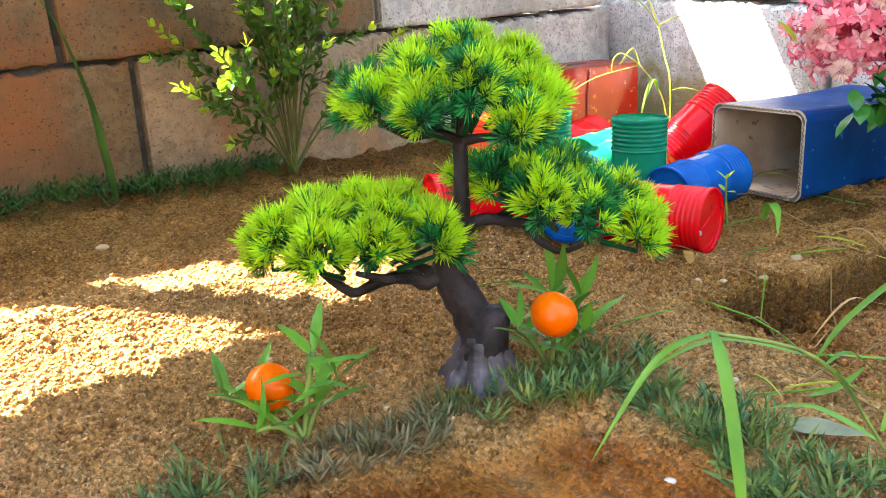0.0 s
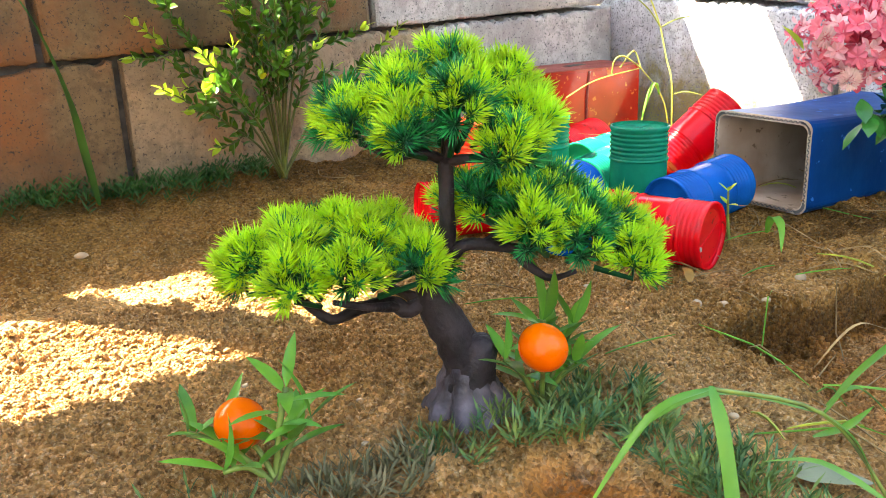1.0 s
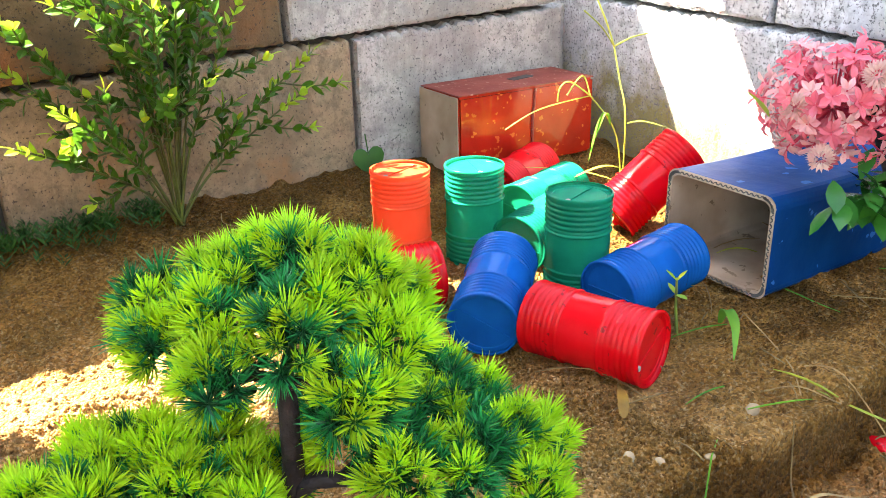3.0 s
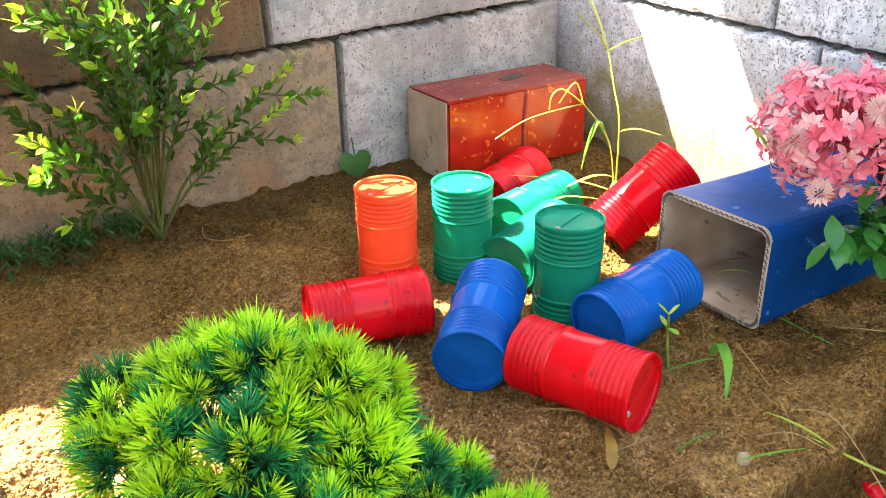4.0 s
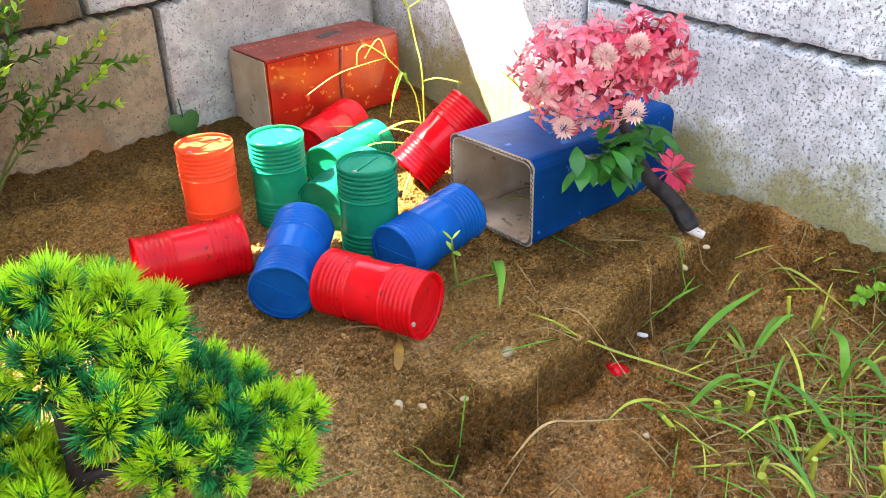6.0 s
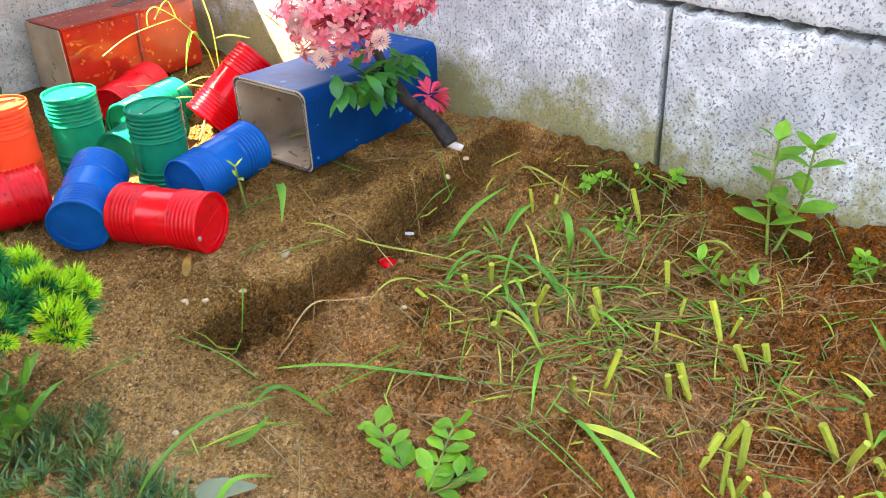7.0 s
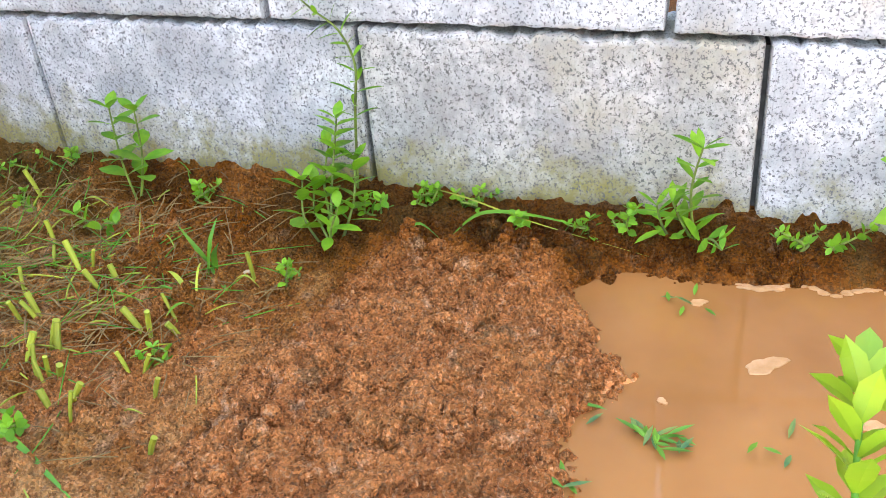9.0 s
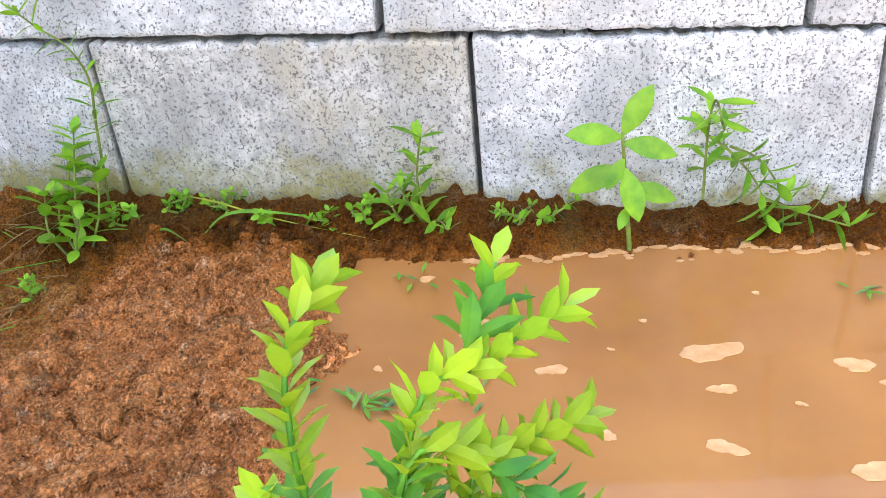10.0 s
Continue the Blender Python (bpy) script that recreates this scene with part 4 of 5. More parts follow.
def turf_border():
    group = "artificial turf clumps along the mud edge"
    kinds = [turf_clump("turf_clump", TURF, 1, 20, 0.017, 0.018, "dusty blue-green artificial turf clump on the mud edge", group),
             turf_clump("turf_clump", TURF, 2, 24, 0.018, 0.022, "dusty blue-green artificial turf clump on the mud edge", group),
             turf_clump("turf_clump", TURF_DRY, 3, 20, 0.017, 0.016, "brownish dusty artificial turf clump on the mud edge", group)]
    rnd = random.Random(8)
    line = [(0.180, 0.480, 0), (0.205, 0.474, 1), (0.228, 0.470, 2), (0.250, 0.468, 2), (0.272, 0.468, 2), (0.294, 0.470, 2), (0.316, 0.468, 2), (0.338, 0.464, 0), (0.362, 0.458, 0), (0.386, 0.458, 1), (0.408, 0.462, 1), (0.430, 0.458, 1),
            (0.425, 0.432, 0), (0.414, 0.408, 0), (0.408, 0.386, 1), (0.404, 0.362, 1), (0.402, 0.338, 1), (0.404, 0.314, 1), (0.420, 0.296, 1), (0.432, 0.320, 0), (0.438, 0.290, 1), (0.44, 0.262, 0)]
    used = set()
    for x, y, k in line:
        x, y = x + rnd.uniform(-0.006, 0.006), y + rnd.uniform(-0.005, 0.005)
        m = pose(x, y, gz(x, y) - 0.001, rnd.uniform(-12, 12), rnd.uniform(-12, 12), rnd.uniform(0, 360))
        if k in used:
            copy_thing(kinds[k], m)
        else:
            kinds[k].matrix_basis = m
            used.add(k)


turf_border()


def wall_turf():
    rnd = random.Random(18)
    ob = thing("turf_strip", Matrix(), "dark green artificial turf strip along the block wall", "artificial grass", kind="stuff")
    bm = bmesh.new()
    for k in range(520):
        x = rnd.uniform(-0.12, 0.452)
        y = 1.046 - abs(rnd.gauss(0, 0.020)) - 0.015 * max(0, 0.3 - x)
        p = Vector((x, y, gz(x, y) - 0.002))
        way = Vector((rnd.uniform(-0.4, 0.4), rnd.uniform(-0.6, 0.2), 1)).normalized()
        h = rnd.uniform(0.010, 0.024)
        for q in range(6):
            az = q * 2.2 + rnd.uniform(-0.5, 0.5)
            d = way + Vector((math.cos(az), math.sin(az), 0)) * 0.8
            leaf(bm, p + way * h * (0.2 + 0.8 * q / 5), d, way, rnd.uniform(0.008, 0.013), 0.0022, 0.1, 0.2, 2, 0.4)
    part("sprig_mat", bm, WALL_TURF, ob)


wall_turf()


# ---- leafy bushes ----
def leafy(name, base, stems, label, leaf_mat, tip_mat, leaf_len, seed, gap=0.009, bare=0.35, group="", arch=0.10, ratio=0.42, flare=0.8):
    """A plastic bush: each stem carries opposite pairs of leaves and some side twigs."""
    rnd = random.Random(seed)
    b = Vector(base)
    ob = thing(name, Matrix.Translation(b), label, "artificial plant", group)

    def dress(lbm, tbm, ln, start):
        total = sum((q - p).length for p, q in zip(ln, ln[1:]))
        run, nxt, turn = 0.0, total * start, rnd.uniform(0, 6)
        for p, q in zip(ln, ln[1:]):
            seg = (q - p).length
            while run + seg > nxt:
                at = p + (q - p) * ((nxt - run) / seg)
                d = (q - p).normalized()
                s = d.orthogonal().normalized()
                s.rotate(Matrix.Rotation(turn, 3, d))
                f = nxt / total
                for sg in (1, -1):
                    way = d * (0.75 + 0.5 * f) + s * sg * flare + Vector((0, 0, 0.12))
                    leaf(tbm if f > (0.84 if leaf_mat == BUSH_LEAF else 0.74) else lbm, at, way, d if abs(d.dot(way.normalized())) < 0.95 else s, leaf_len * rnd.uniform(0.75, 1.1) * (1.05 - 0.3 * f), leaf_len * ratio, 0.15, 0.25, 3, 0.5)
                turn += 1.2
                nxt += gap * rnd.uniform(0.8, 1.2)
            run += seg
        leaf(tbm, ln[-1], ln[-1] - ln[-2], (0, 0, 1) if abs((ln[-1] - ln[-2]).normalized().z) < 0.9 else (1, 0, 0), leaf_len * 0.8, leaf_len * 0.35, 0.1, 0.2, 3, 0.5)

    for tip, twigs, *via in stems:
        v = Vector(tip) - b
        out = Vector((v.x, v.y, 0))
        ln = bend([(rnd.uniform(-0.003, 0.003), rnd.uniform(-0.003, 0.003), 0), v * 0.33 + Vector((0, 0, 0.03 * v.length)) - out * arch, v * 0.68 + Vector((0, 0, 0.03 * v.length)) - out * arch * 0.6, v], 6)
        if via:
            ln = bend([(0, 0, 0)] + [Vector(q) - b for q in via] + [v], 6)
        bm = bmesh.new()
        tube(bm, ln, [0.0016 * (1 - 0.6 * i / len(ln)) for i in range(len(ln))], 6)
        lb, tb = bmesh.new(), bmesh.new()
        dress(lb, tb, ln, bare)
        for k in range(twigs):
            i = int(len(ln) * (bare + (0.85 - bare) * (k + 0.5) / max(1, twigs)))
            d = (ln[min(i + 1, len(ln) - 1)] - ln[i]).normalized()
            s = d.orthogonal()
            s.rotate(Matrix.Rotation(rnd.uniform(0, 6.28), 3, d))
            e = ln[i] + (d * 0.8 + s * 0.7).normalized() * rnd.uniform(0.035, 0.06)
            tl = bend([ln[i], (ln[i] + e) / 2 + Vector((0, 0, -0.003)), e], 4)
            tube(bm, tl, 0.0009, 5)
            dress(lb, tb, tl, 0.2)
        st = part("stem", bm, BUSH_STEM if leaf_mat == BUSH_LEAF else FRESH_LEAF, ob, smooth=True)
        part("leaves", lb, leaf_mat, st)
        part("tip_leaves", tb, tip_mat, st, "pale yellow-green tip leaves")


rnd_b = random.Random(77)
stems = []
for k in range(8):
    az, spread = radians(-180 + 190 * (k / 7.0)), rnd_b.uniform(0.06, 0.155)
    stems.append(((0.462 + spread * math.cos(az) * 0.95, min(1.035, 1.0 + 0.65 * spread * math.sin(az)), 0.20 + rnd_b.uniform(0.05, 0.26) * (1.25 - 3 * abs(spread - 0.05))), 3))
stems += [((0.36, 0.90, 0.292), 3), ((0.330, 0.93, 0.262), 2), ((0.60, 0.97, 0.300), 3), ((0.585, 0.965, 0.265), 2), ((0.43, 0.93, 0.42), 4), ((0.50, 0.99, 0.43), 4), ((0.38, 0.97, 0.43), 4), ((0.33, 0.99, 0.36), 3), ((0.53, 0.95, 0.36), 3)]
leafy("bush", (0.468, 1.008, gz(0.468, 1.008) - 0.003), stems, "green artificial bush with oval leaves against the block wall", BUSH_LEAF, TIP_LEAF, 0.0175, 21, 0.0085, 0.34, "artificial bushes")
leafy("bush", (0.366, -0.470, gz(0.366, -0.470) - 0.003), [((0.435, -0.445, 0.316), 0, (0.391, -0.441, 0.278)), ((0.465, -0.531, 0.284), 1, (0.404, -0.475, 0.261), (0.44, -0.502, 0.277)), ((0.441, -0.536, 0.249), 1, (0.389, -0.473, 0.255), (0.416, -0.505, 0.255)), ((0.388, -0.428, 0.256), 0), ((0.402, -0.474, 0.250), 2), ((0.408, -0.498, 0.255), 2), ((0.372, -0.452, 0.238), 1), ((0.395, -0.515, 0.225), 2), ((0.380, -0.487, 0.240), 2), ((0.415, -0.51, 0.245), 1), ((0.37, -0.47, 0.225), 2)],
      "bright green artificial bush at the pond's edge", FRESH_LEAF, TIP_LEAF, 0.0235, 31, 0.0050, 0.22, "artificial bushes", 0.38, 0.36, 1.25)


# ---- pink flower tree ----
def flower_tree():
    rnd = random.Random(5)
    b = Vector((0.892, 0.508, gz(0.892, 0.508) + 0.004))
    ob = thing("flower_tree", Matrix.Translation(b), "artificial tree with pink blossom leaning on the blue box", "artificial tree")
    bm = bmesh.new()
    ln = bend([(0.002, -0.006, 0.0), (0.0, 0.004, 0.014), (-0.008, 0.014, 0.030), (-0.022, 0.024, 0.045), (-0.034, 0.032, 0.068), (-0.048, 0.042, 0.105), (-0.052, 0.056, 0.140)], 4)
    tube(bm, ln, [0.0095 - 0.0062 * i / len(ln) for i in range(len(ln))], 10, 0.10, 2)
    part("trunk", bm, BARK, ob, "black bent trunk", smooth=True)
    bm = bmesh.new()
    bmesh.ops.create_cone(bm, cap_ends=True, segments=10, radius1=0.0048, radius2=0.0036, depth=0.016, matrix=pose(0.003, -0.011, -0.001, 110, 0, 20))
    part("peg", bm, SHELL, ob, "pale peg at the trunk's foot")
    bm = bmesh.new()
    for k in range(12):
        leaf(bm, (0.002, -0.004, 0.0), (rnd.uniform(-1, 1), rnd.uniform(-1, 0.4), rnd.uniform(-0.1, 0.3)), (0, 0, 1), 0.014, 0.004, 0.1, 0.2, 2)
    part("frayed_wrap", bm, STRAW, ob, "frayed straw-coloured wrap")
    centre = Vector((0.840, 0.584, 0.280)) - b
    twigs = bmesh.new()
    for k in range(190):
        zz = 1 - 1.75 * (k + 0.5) / 190
        az, rr = k * 2.4, math.sqrt(max(0, 1 - (1 - 1.75 * (k + 0.5) / 190) ** 2))
        n = Vector((rr * math.cos(az), rr * math.sin(az), zz))
        lobe = centre + (Vector((0.036, -0.026, 0.012)) if k % 5 in (1, 3) else Vector((-0.008, 0.004, 0.0)))
        p = lobe + Vector((n.x * 0.052, n.y * 0.046, n.z * 0.044)) * rnd.uniform(0.66, 1.10) * (1.1 if k % 5 in (0, 2, 4) else 0.9)
        tube(twigs, [lobe + (p - lobe) * 0.1, p], 0.0006, 4)
        bm = bmesh.new()
        for q in range(8):
            a2 = q * 2.4
            s = n.orthogonal().normalized()
            s.rotate(Matrix.Rotation(a2, 3, n))
            leaf(bm, p - n * rnd.uniform(0, 0.006), n * rnd.uniform(-0.1, 1.2) + s, n, rnd.uniform(0.0080, 0.0125), rnd.uniform(0.0044, 0.0064), rnd.uniform(-0.1, 0.7), 0.45, 4, 0.64, 0.12)
        part("blossom", bm, (PINK, PINK, PINK, DEEP_PINK, PALE_PINK)[k % 5], ob)
    tagged(part("inner_twig", twigs, DEEP_PINK, ob), kind="stuff")
    for k, (dx, dy, dz) in enumerate(((-0.020, -0.048, -0.010), (-0.052, -0.012, -0.022), (0.034, -0.044, 0.014), (-0.010, -0.040, 0.034), (-0.058, 0.006, 0.008), (0.05, -0.02, 0.03), (-0.035, -0.03, 0.03))):
        c = centre + Vector((dx, dy, dz)) * 1.12 + Vector((0.006, -0.006, 0))
        bm = bmesh.new()
        for q in range(120):
            zz, az = 1 - 2 * (q + 0.5) / 120, q * 2.4
            rr = math.sqrt(1 - zz * zz)
            n = Vector((rr * math.cos(az), rr * math.sin(az), zz))
            leaf(bm, c + n * 0.0045, n + Vector((0, 0, 0.25)), n.orthogonal(), rnd.uniform(0.0055, 0.0075), 0.0024, 0.1, 0.3, 2, 0.6)
        part("globe_flower", bm, CREAM, ob, "cream spiky globe flower")
    for k in range(64):
        c = Vector((0.828, 0.548, 0.226)) - b + Vector((rnd.uniform(-0.034, 0.050), rnd.uniform(-0.020, 0.012), rnd.uniform(-0.010, 0.018)))
        d = Vector((rnd.uniform(-1, 1), rnd.uniform(-1.2, 0.2), rnd.uniform(-0.6, 0.5)))
        bm = bmesh.new()
        leaf(bm, (0, 0, 0), d, (0, 0, 1), rnd.uniform(0.022, 0.032), rnd.uniform(0.011, 0.015), rnd.uniform(0.1, 0.5), 0.2, 4, 0.55)
        part("leaf", bm, GLOSS_LEAF, ob, smooth=True).location = c
    bm = bmesh.new()
    c = Vector((0.905, 0.535, 0.190)) - b
    for q in range(44):
        d = Vector((rnd.uniform(-0.6, 1), rnd.uniform(-1, 0.6), rnd.uniform(-0.9, 0.6)))
        leaf(bm, c + d * 0.006, d, (0, 0, 1), rnd.uniform(0.013, 0.019), 0.008, 0.15, 0.3, 3, 0.62, 0.1)
    part("low_blossom", bm, DEEP_PINK, ob, "deep pink lower blossom")
    bm = bmesh.new()
    leaf(bm, (-0.060 + centre.x, 0.02 + centre.y, centre.z - 0.002), (-0.4, 0.2, 0.55), (0, 0, 1), 0.030, 0.014, 0.1, 0.2, 4)
    part("pale_leaf", bm, TIP_LEAF, ob, "pale yellow-green leaf", smooth=True)


flower_tree()


# ---- weeds ----
def weed(name, base, stems, label, leaf_len, ratio, gap, seed, bare=0.15, mat_=None, pairs=2, droop=0.15):
    rnd = random.Random(seed)
    b = Vector((base[0], base[1], gz(base[0], base[1]) - 0.003))
    ob = thing(name, Matrix.Translation(b), label, "weed", "weeds at the wall's foot")
    for pts in stems:
        ln = bend([Vector(p) for p in pts], 6)
        total = sum((q - p).length for p, q in zip(ln, ln[1:]))
        bm = bmesh.new()
        tube(bm, ln, [0.0016 * (1 - 0.5 * i / len(ln)) for i in range(len(ln))], 6)
        st = part("stem", bm, STEM, ob, smooth=True)
        run, nxt, turn = 0.0, bare * total, rnd.uniform(0, 6)
        for p, q in zip(ln, ln[1:]):
            seg = (q - p).length
            while run + seg >= nxt:
                at, d = p + (q - p) * ((nxt - run) / seg), (q - p).normalized()
                for j in range(pairs):
                    s = d.orthogonal().normalized()
                    s.rotate(Matrix.Rotation(turn + j * 2 * math.pi / pairs, 3, d))
                    bm = bmesh.new()
                    ll = leaf_len * rnd.uniform(0.95, 1.5)
                    leaf(bm, (0, 0, 0), s + d * 0.5, d, ll, ll * ratio, droop, 0.15, 4, 0.5)
                    part("leaf", bm, mat_ or WEED, st, smooth=True).location = at
                turn += 1.4
                nxt += gap * rnd.uniform(0.8, 1.25)
            run += seg
        bm = bmesh.new()
        for j in range(3):
            s = Vector((math.cos(j * 2.1 + turn), math.sin(j * 2.1 + turn), 0.9))
            leaf(bm, ln[-1], s, (0, 0, 1), leaf_len * 0.95, leaf_len * ratio * 0.95, 0.1, 0.15, 4, 0.5)
        part("tip", bm, mat_ or WEED, st)
    return ob


weed("seedling", (0.926, 0.184), [[(0, 0, 0), (-0.002, 0.004, 0.05), (0.004, 0.006, 0.105)], [(0.002, -0.003, 0), (0.004, -0.018, 0.05), (0.006, -0.022, 0.102)]], "pale green upright weed seedling with oval leaves by the wall", 0.024, 0.6, 0.020, 1, 0.3)
weed("seedling", (0.880, 0.205), [[(0, 0, 0), (0.0, 0.01, 0.012), (-0.004, 0.02, 0.022)], [(0, 0, 0), (0.0, -0.01, 0.012), (-0.004, -0.028, 0.014)]], "low dull green weed with oval leaves on damp soil", 0.019, 0.5, 0.012, 2, 0.3)
weed("weed_clump", (0.898, -0.052), [[(0, 0, 0), (0.02, 0.0, 0.05), (0.048, -0.004, 0.115)], [(0, 0.012, 0), (0.0, 0.025, 0.03), (0.02, 0.03, 0.06)], [(0, -0.01, 0), (0.02, -0.022, 0.04), (0.04, -0.02, 0.075)], [(0.01, 0, 0), (0.03, 0.012, 0.05), (0.05, 0.01, 0.085)], [(0, 0, 0), (-0.01, -0.006, 0.02), (-0.006, -0.016, 0.045)], [(0, 0, 0), (0.012, 0.018, 0.03), (0.03, 0.022, 0.052)]],
     "bushy green weed growing in front of a wall joint", 0.023, 0.5, 0.012, 3, 0.3)
weed("vine", (0.968, -0.058), [[(0, 0, 0), (0.012, -0.004, 0.08), (0.014, -0.010, 0.13), (0.012, 0.002, 0.165), (0.010, 0.024, 0.185), (0.010, 0.040, 0.20)]], "thin climbing vine with narrow leaves up the joint", 0.022, 0.22, 0.012, 4, 0.35)
weed("weed_sprig", (0.952, -0.400), [[(0, 0, 0), (0.006, 0.006, 0.05), (0.004, -0.002, 0.095)], [(0, 0, 0), (-0.004, 0.012, 0.022), (-0.004, 0.022, 0.045)], [(0, 0, 0), (-0.012, -0.014, 0.012), (-0.022, -0.024, 0.006)], [(0, 0.02, 0), (-0.006, 0.03, 0.02), (-0.004, 0.036, 0.04)]], "slender green weed with narrow leaves at the water's edge", 0.024, 0.3, 0.011, 5, 0.2)
weed("weed_sprig", (0.972, -0.675), [[(0, 0, 0.02), (-0.006, 0.0, 0.095), (-0.014, -0.004, 0.128), (-0.020, -0.012, 0.10)], [(-0.004, 0, 0.09), (-0.018, -0.022, 0.075), (-0.028, -0.045, 0.045), (-0.036, -0.058, 0.005)], [(-0.01, -0.02, 0.08), (-0.024, -0.046, 0.07), (-0.032, -0.07, 0.035)], [(-0.02, -0.05, 0.03), (-0.03, -0.09, 0.016), (-0.036, -0.13, 0.004)]],
     "drooping weed with narrow leaves hanging over the water", 0.028, 0.28, 0.011, 6, 0.25)
for k, (x, y, n) in enumerate(((0.965, -0.135, 4), (0.972, -0.185, 4), (0.952, 0.325, 2), (0.935, 0.098, 3), (0.838, -0.028, 2), (0.945, -0.09, 3), (0.935, -0.235, 2), (0.955, -0.34, 4), (0.945, -0.49, 3), (0.948, -0.53, 2), (0.90, 0.295, 3), (0.92, 0.36, 2), (0.965, 0.30, 2), (0.60, 0.10, 2), (0.70, 0.02, 2), (0.935, -0.30, 3))):
    rs = random.Random(50 + k)
    weed("sprout", (x, y), [[(0, 0, 0), (rs.uniform(-0.012, 0.012), rs.uniform(-0.014, 0.014), 0.010), (rs.uniform(-0.016, 0.012), rs.uniform(-0.022, 0.022), rs.uniform(0.014, 0.026))] for _ in range(n)], "small green sprout on damp soil", 0.009, 0.6, 0.0075, 60 + k, 0.3)


def broadleaf():
    b = Vector((0.925, -0.600, gz(0.925, -0.600) - 0.003))
    ob = thing("broadleaf_weed", Matrix.Translation(b), "single broad-leaved green weed at the water's edge", "weed")
    bm = bmesh.new()
    tube(bm, bend([(0, 0, 0), (0.002, 0.004, 0.06), (0, 0.008, 0.125)], 5), [0.0026, 0.0025, 0.0024, 0.0023, 0.0022, 0.0021, 0.002, 0.0019, 0.0018, 0.0017, 0.0015], 8)
    st = part("stem", bm, STEM, ob, smooth=True)
    for at, way, ln in (((0, 0.008, 0.12), (-0.25, 1.0, 0.30), 0.062), ((0, 0.008, 0.122), (0.1, -0.55, 1.0), 0.062), ((0, 0.008, 0.115), (-0.3, -1.0, -0.10), 0.060), ((0, 0.006, 0.09), (-0.3, 1.0, -0.20), 0.066), ((0, 0.006, 0.09), (-0.55, -0.25, -0.8), 0.062), ((0, 0.004, 0.07), (-0.3, -1.0, -0.1), 0.056),
                        ((0, 0.006, 0.10), (-0.4, 0.4, -0.5), 0.040), ((0, 0.002, 0.05), (-0.6, 0.3, -0.4), 0.030), ((0, 0.008, 0.122), (-0.3, 0.5, 0.1), 0.034)):
        bm = bmesh.new()
        ln = ln * 0.86
        leaf(bm, at, way, (-0.7, 0, 0.7), ln, ln * 0.42, 0.22, 0.2, 7, 0.52)
        part("leaf", bm, WEED, ob, smooth=True)


broadleaf()


def lobed_weed():
    rnd = random.Random(9)
    b = Vector((0.545, 0.268, gz(0.545, 0.268) - 0.002))
    ob = thing("lobed_weed", Matrix.Translation(b), "bright green weed with lobed leaves on bare soil", "weed")
    for way, n in (((0.35, 1, 0.35), 7), ((0.9, 0.2, 0.4), 6), ((-0.6, -0.4, 0.3), 4), ((1, -0.5, 0.3), 4)):
        d = Vector(way).normalized()
        bm = bmesh.new()
        tube(bm, [(0, 0, 0), d * 0.06 * n / 7], 0.0009, 5)
        st = part("stem", bm, STEM, ob)
        for k in range(n):
            for sg in (1, -1):
                bm = bmesh.new()
                s = d.cross(Vector((0, 0, 1))).normalized() * sg
                leaf(bm, d * 0.06 * (k + 1) / 7, s + d * rnd.uniform(0.2, 0.9) + Vector((0, 0, rnd.uniform(0, 0.7))), (0, 0, 1), rnd.uniform(0.012, 0.019), rnd.uniform(0.009, 0.014), rnd.uniform(-0.2, 0.4), 0.2, 4, 0.6, 0.35)
                part("leaflet", bm, WEED, st)


lobed_weed()


# ---- grass ----
def blade_thing(name, pts, width, mat_, label, category="grass blade", group="loose grass blades", fold=0.3):
    """One blade of grass: a folded ribbon along a line, narrowing to both ends."""
    ln = bend([Vector(p) for p in pts], 6)
    bm = bmesh.new()
    rows = []
    for i, p in enumerate(ln):
        d = (ln[min(i + 1, len(ln) - 1)] - ln[max(i - 1, 0)]).normalized()
        s = d.cross(Vector((0, 0, 1)))
        s = s.normalized() if s.length > 1e-4 else Vector((1, 0, 0))
        t = i / (len(ln) - 1)
        w = width * 0.5 * min(1.0, 0.35 + 3 * t) * min(1.0, (1 - t) * 2.2 + 0.04)
        u = s.cross(d).normalized() * w * fold
        rows.append((bm.verts.new(p - s * w + u), bm.verts.new(p), bm.verts.new(p + s * w + u)))
    for a, c in zip(rows, rows[1:]):
        bm.faces.new((a[0], a[1], c[1], c[0]))
        bm.faces.new((a[1], a[2], c[2], c[1]))
    return tagged(finish(name, bm, mat_, smooth=True), label, category, group)


def on_soil(x, y, up=0.002):
    return (x, y, gz(x, y) + up)


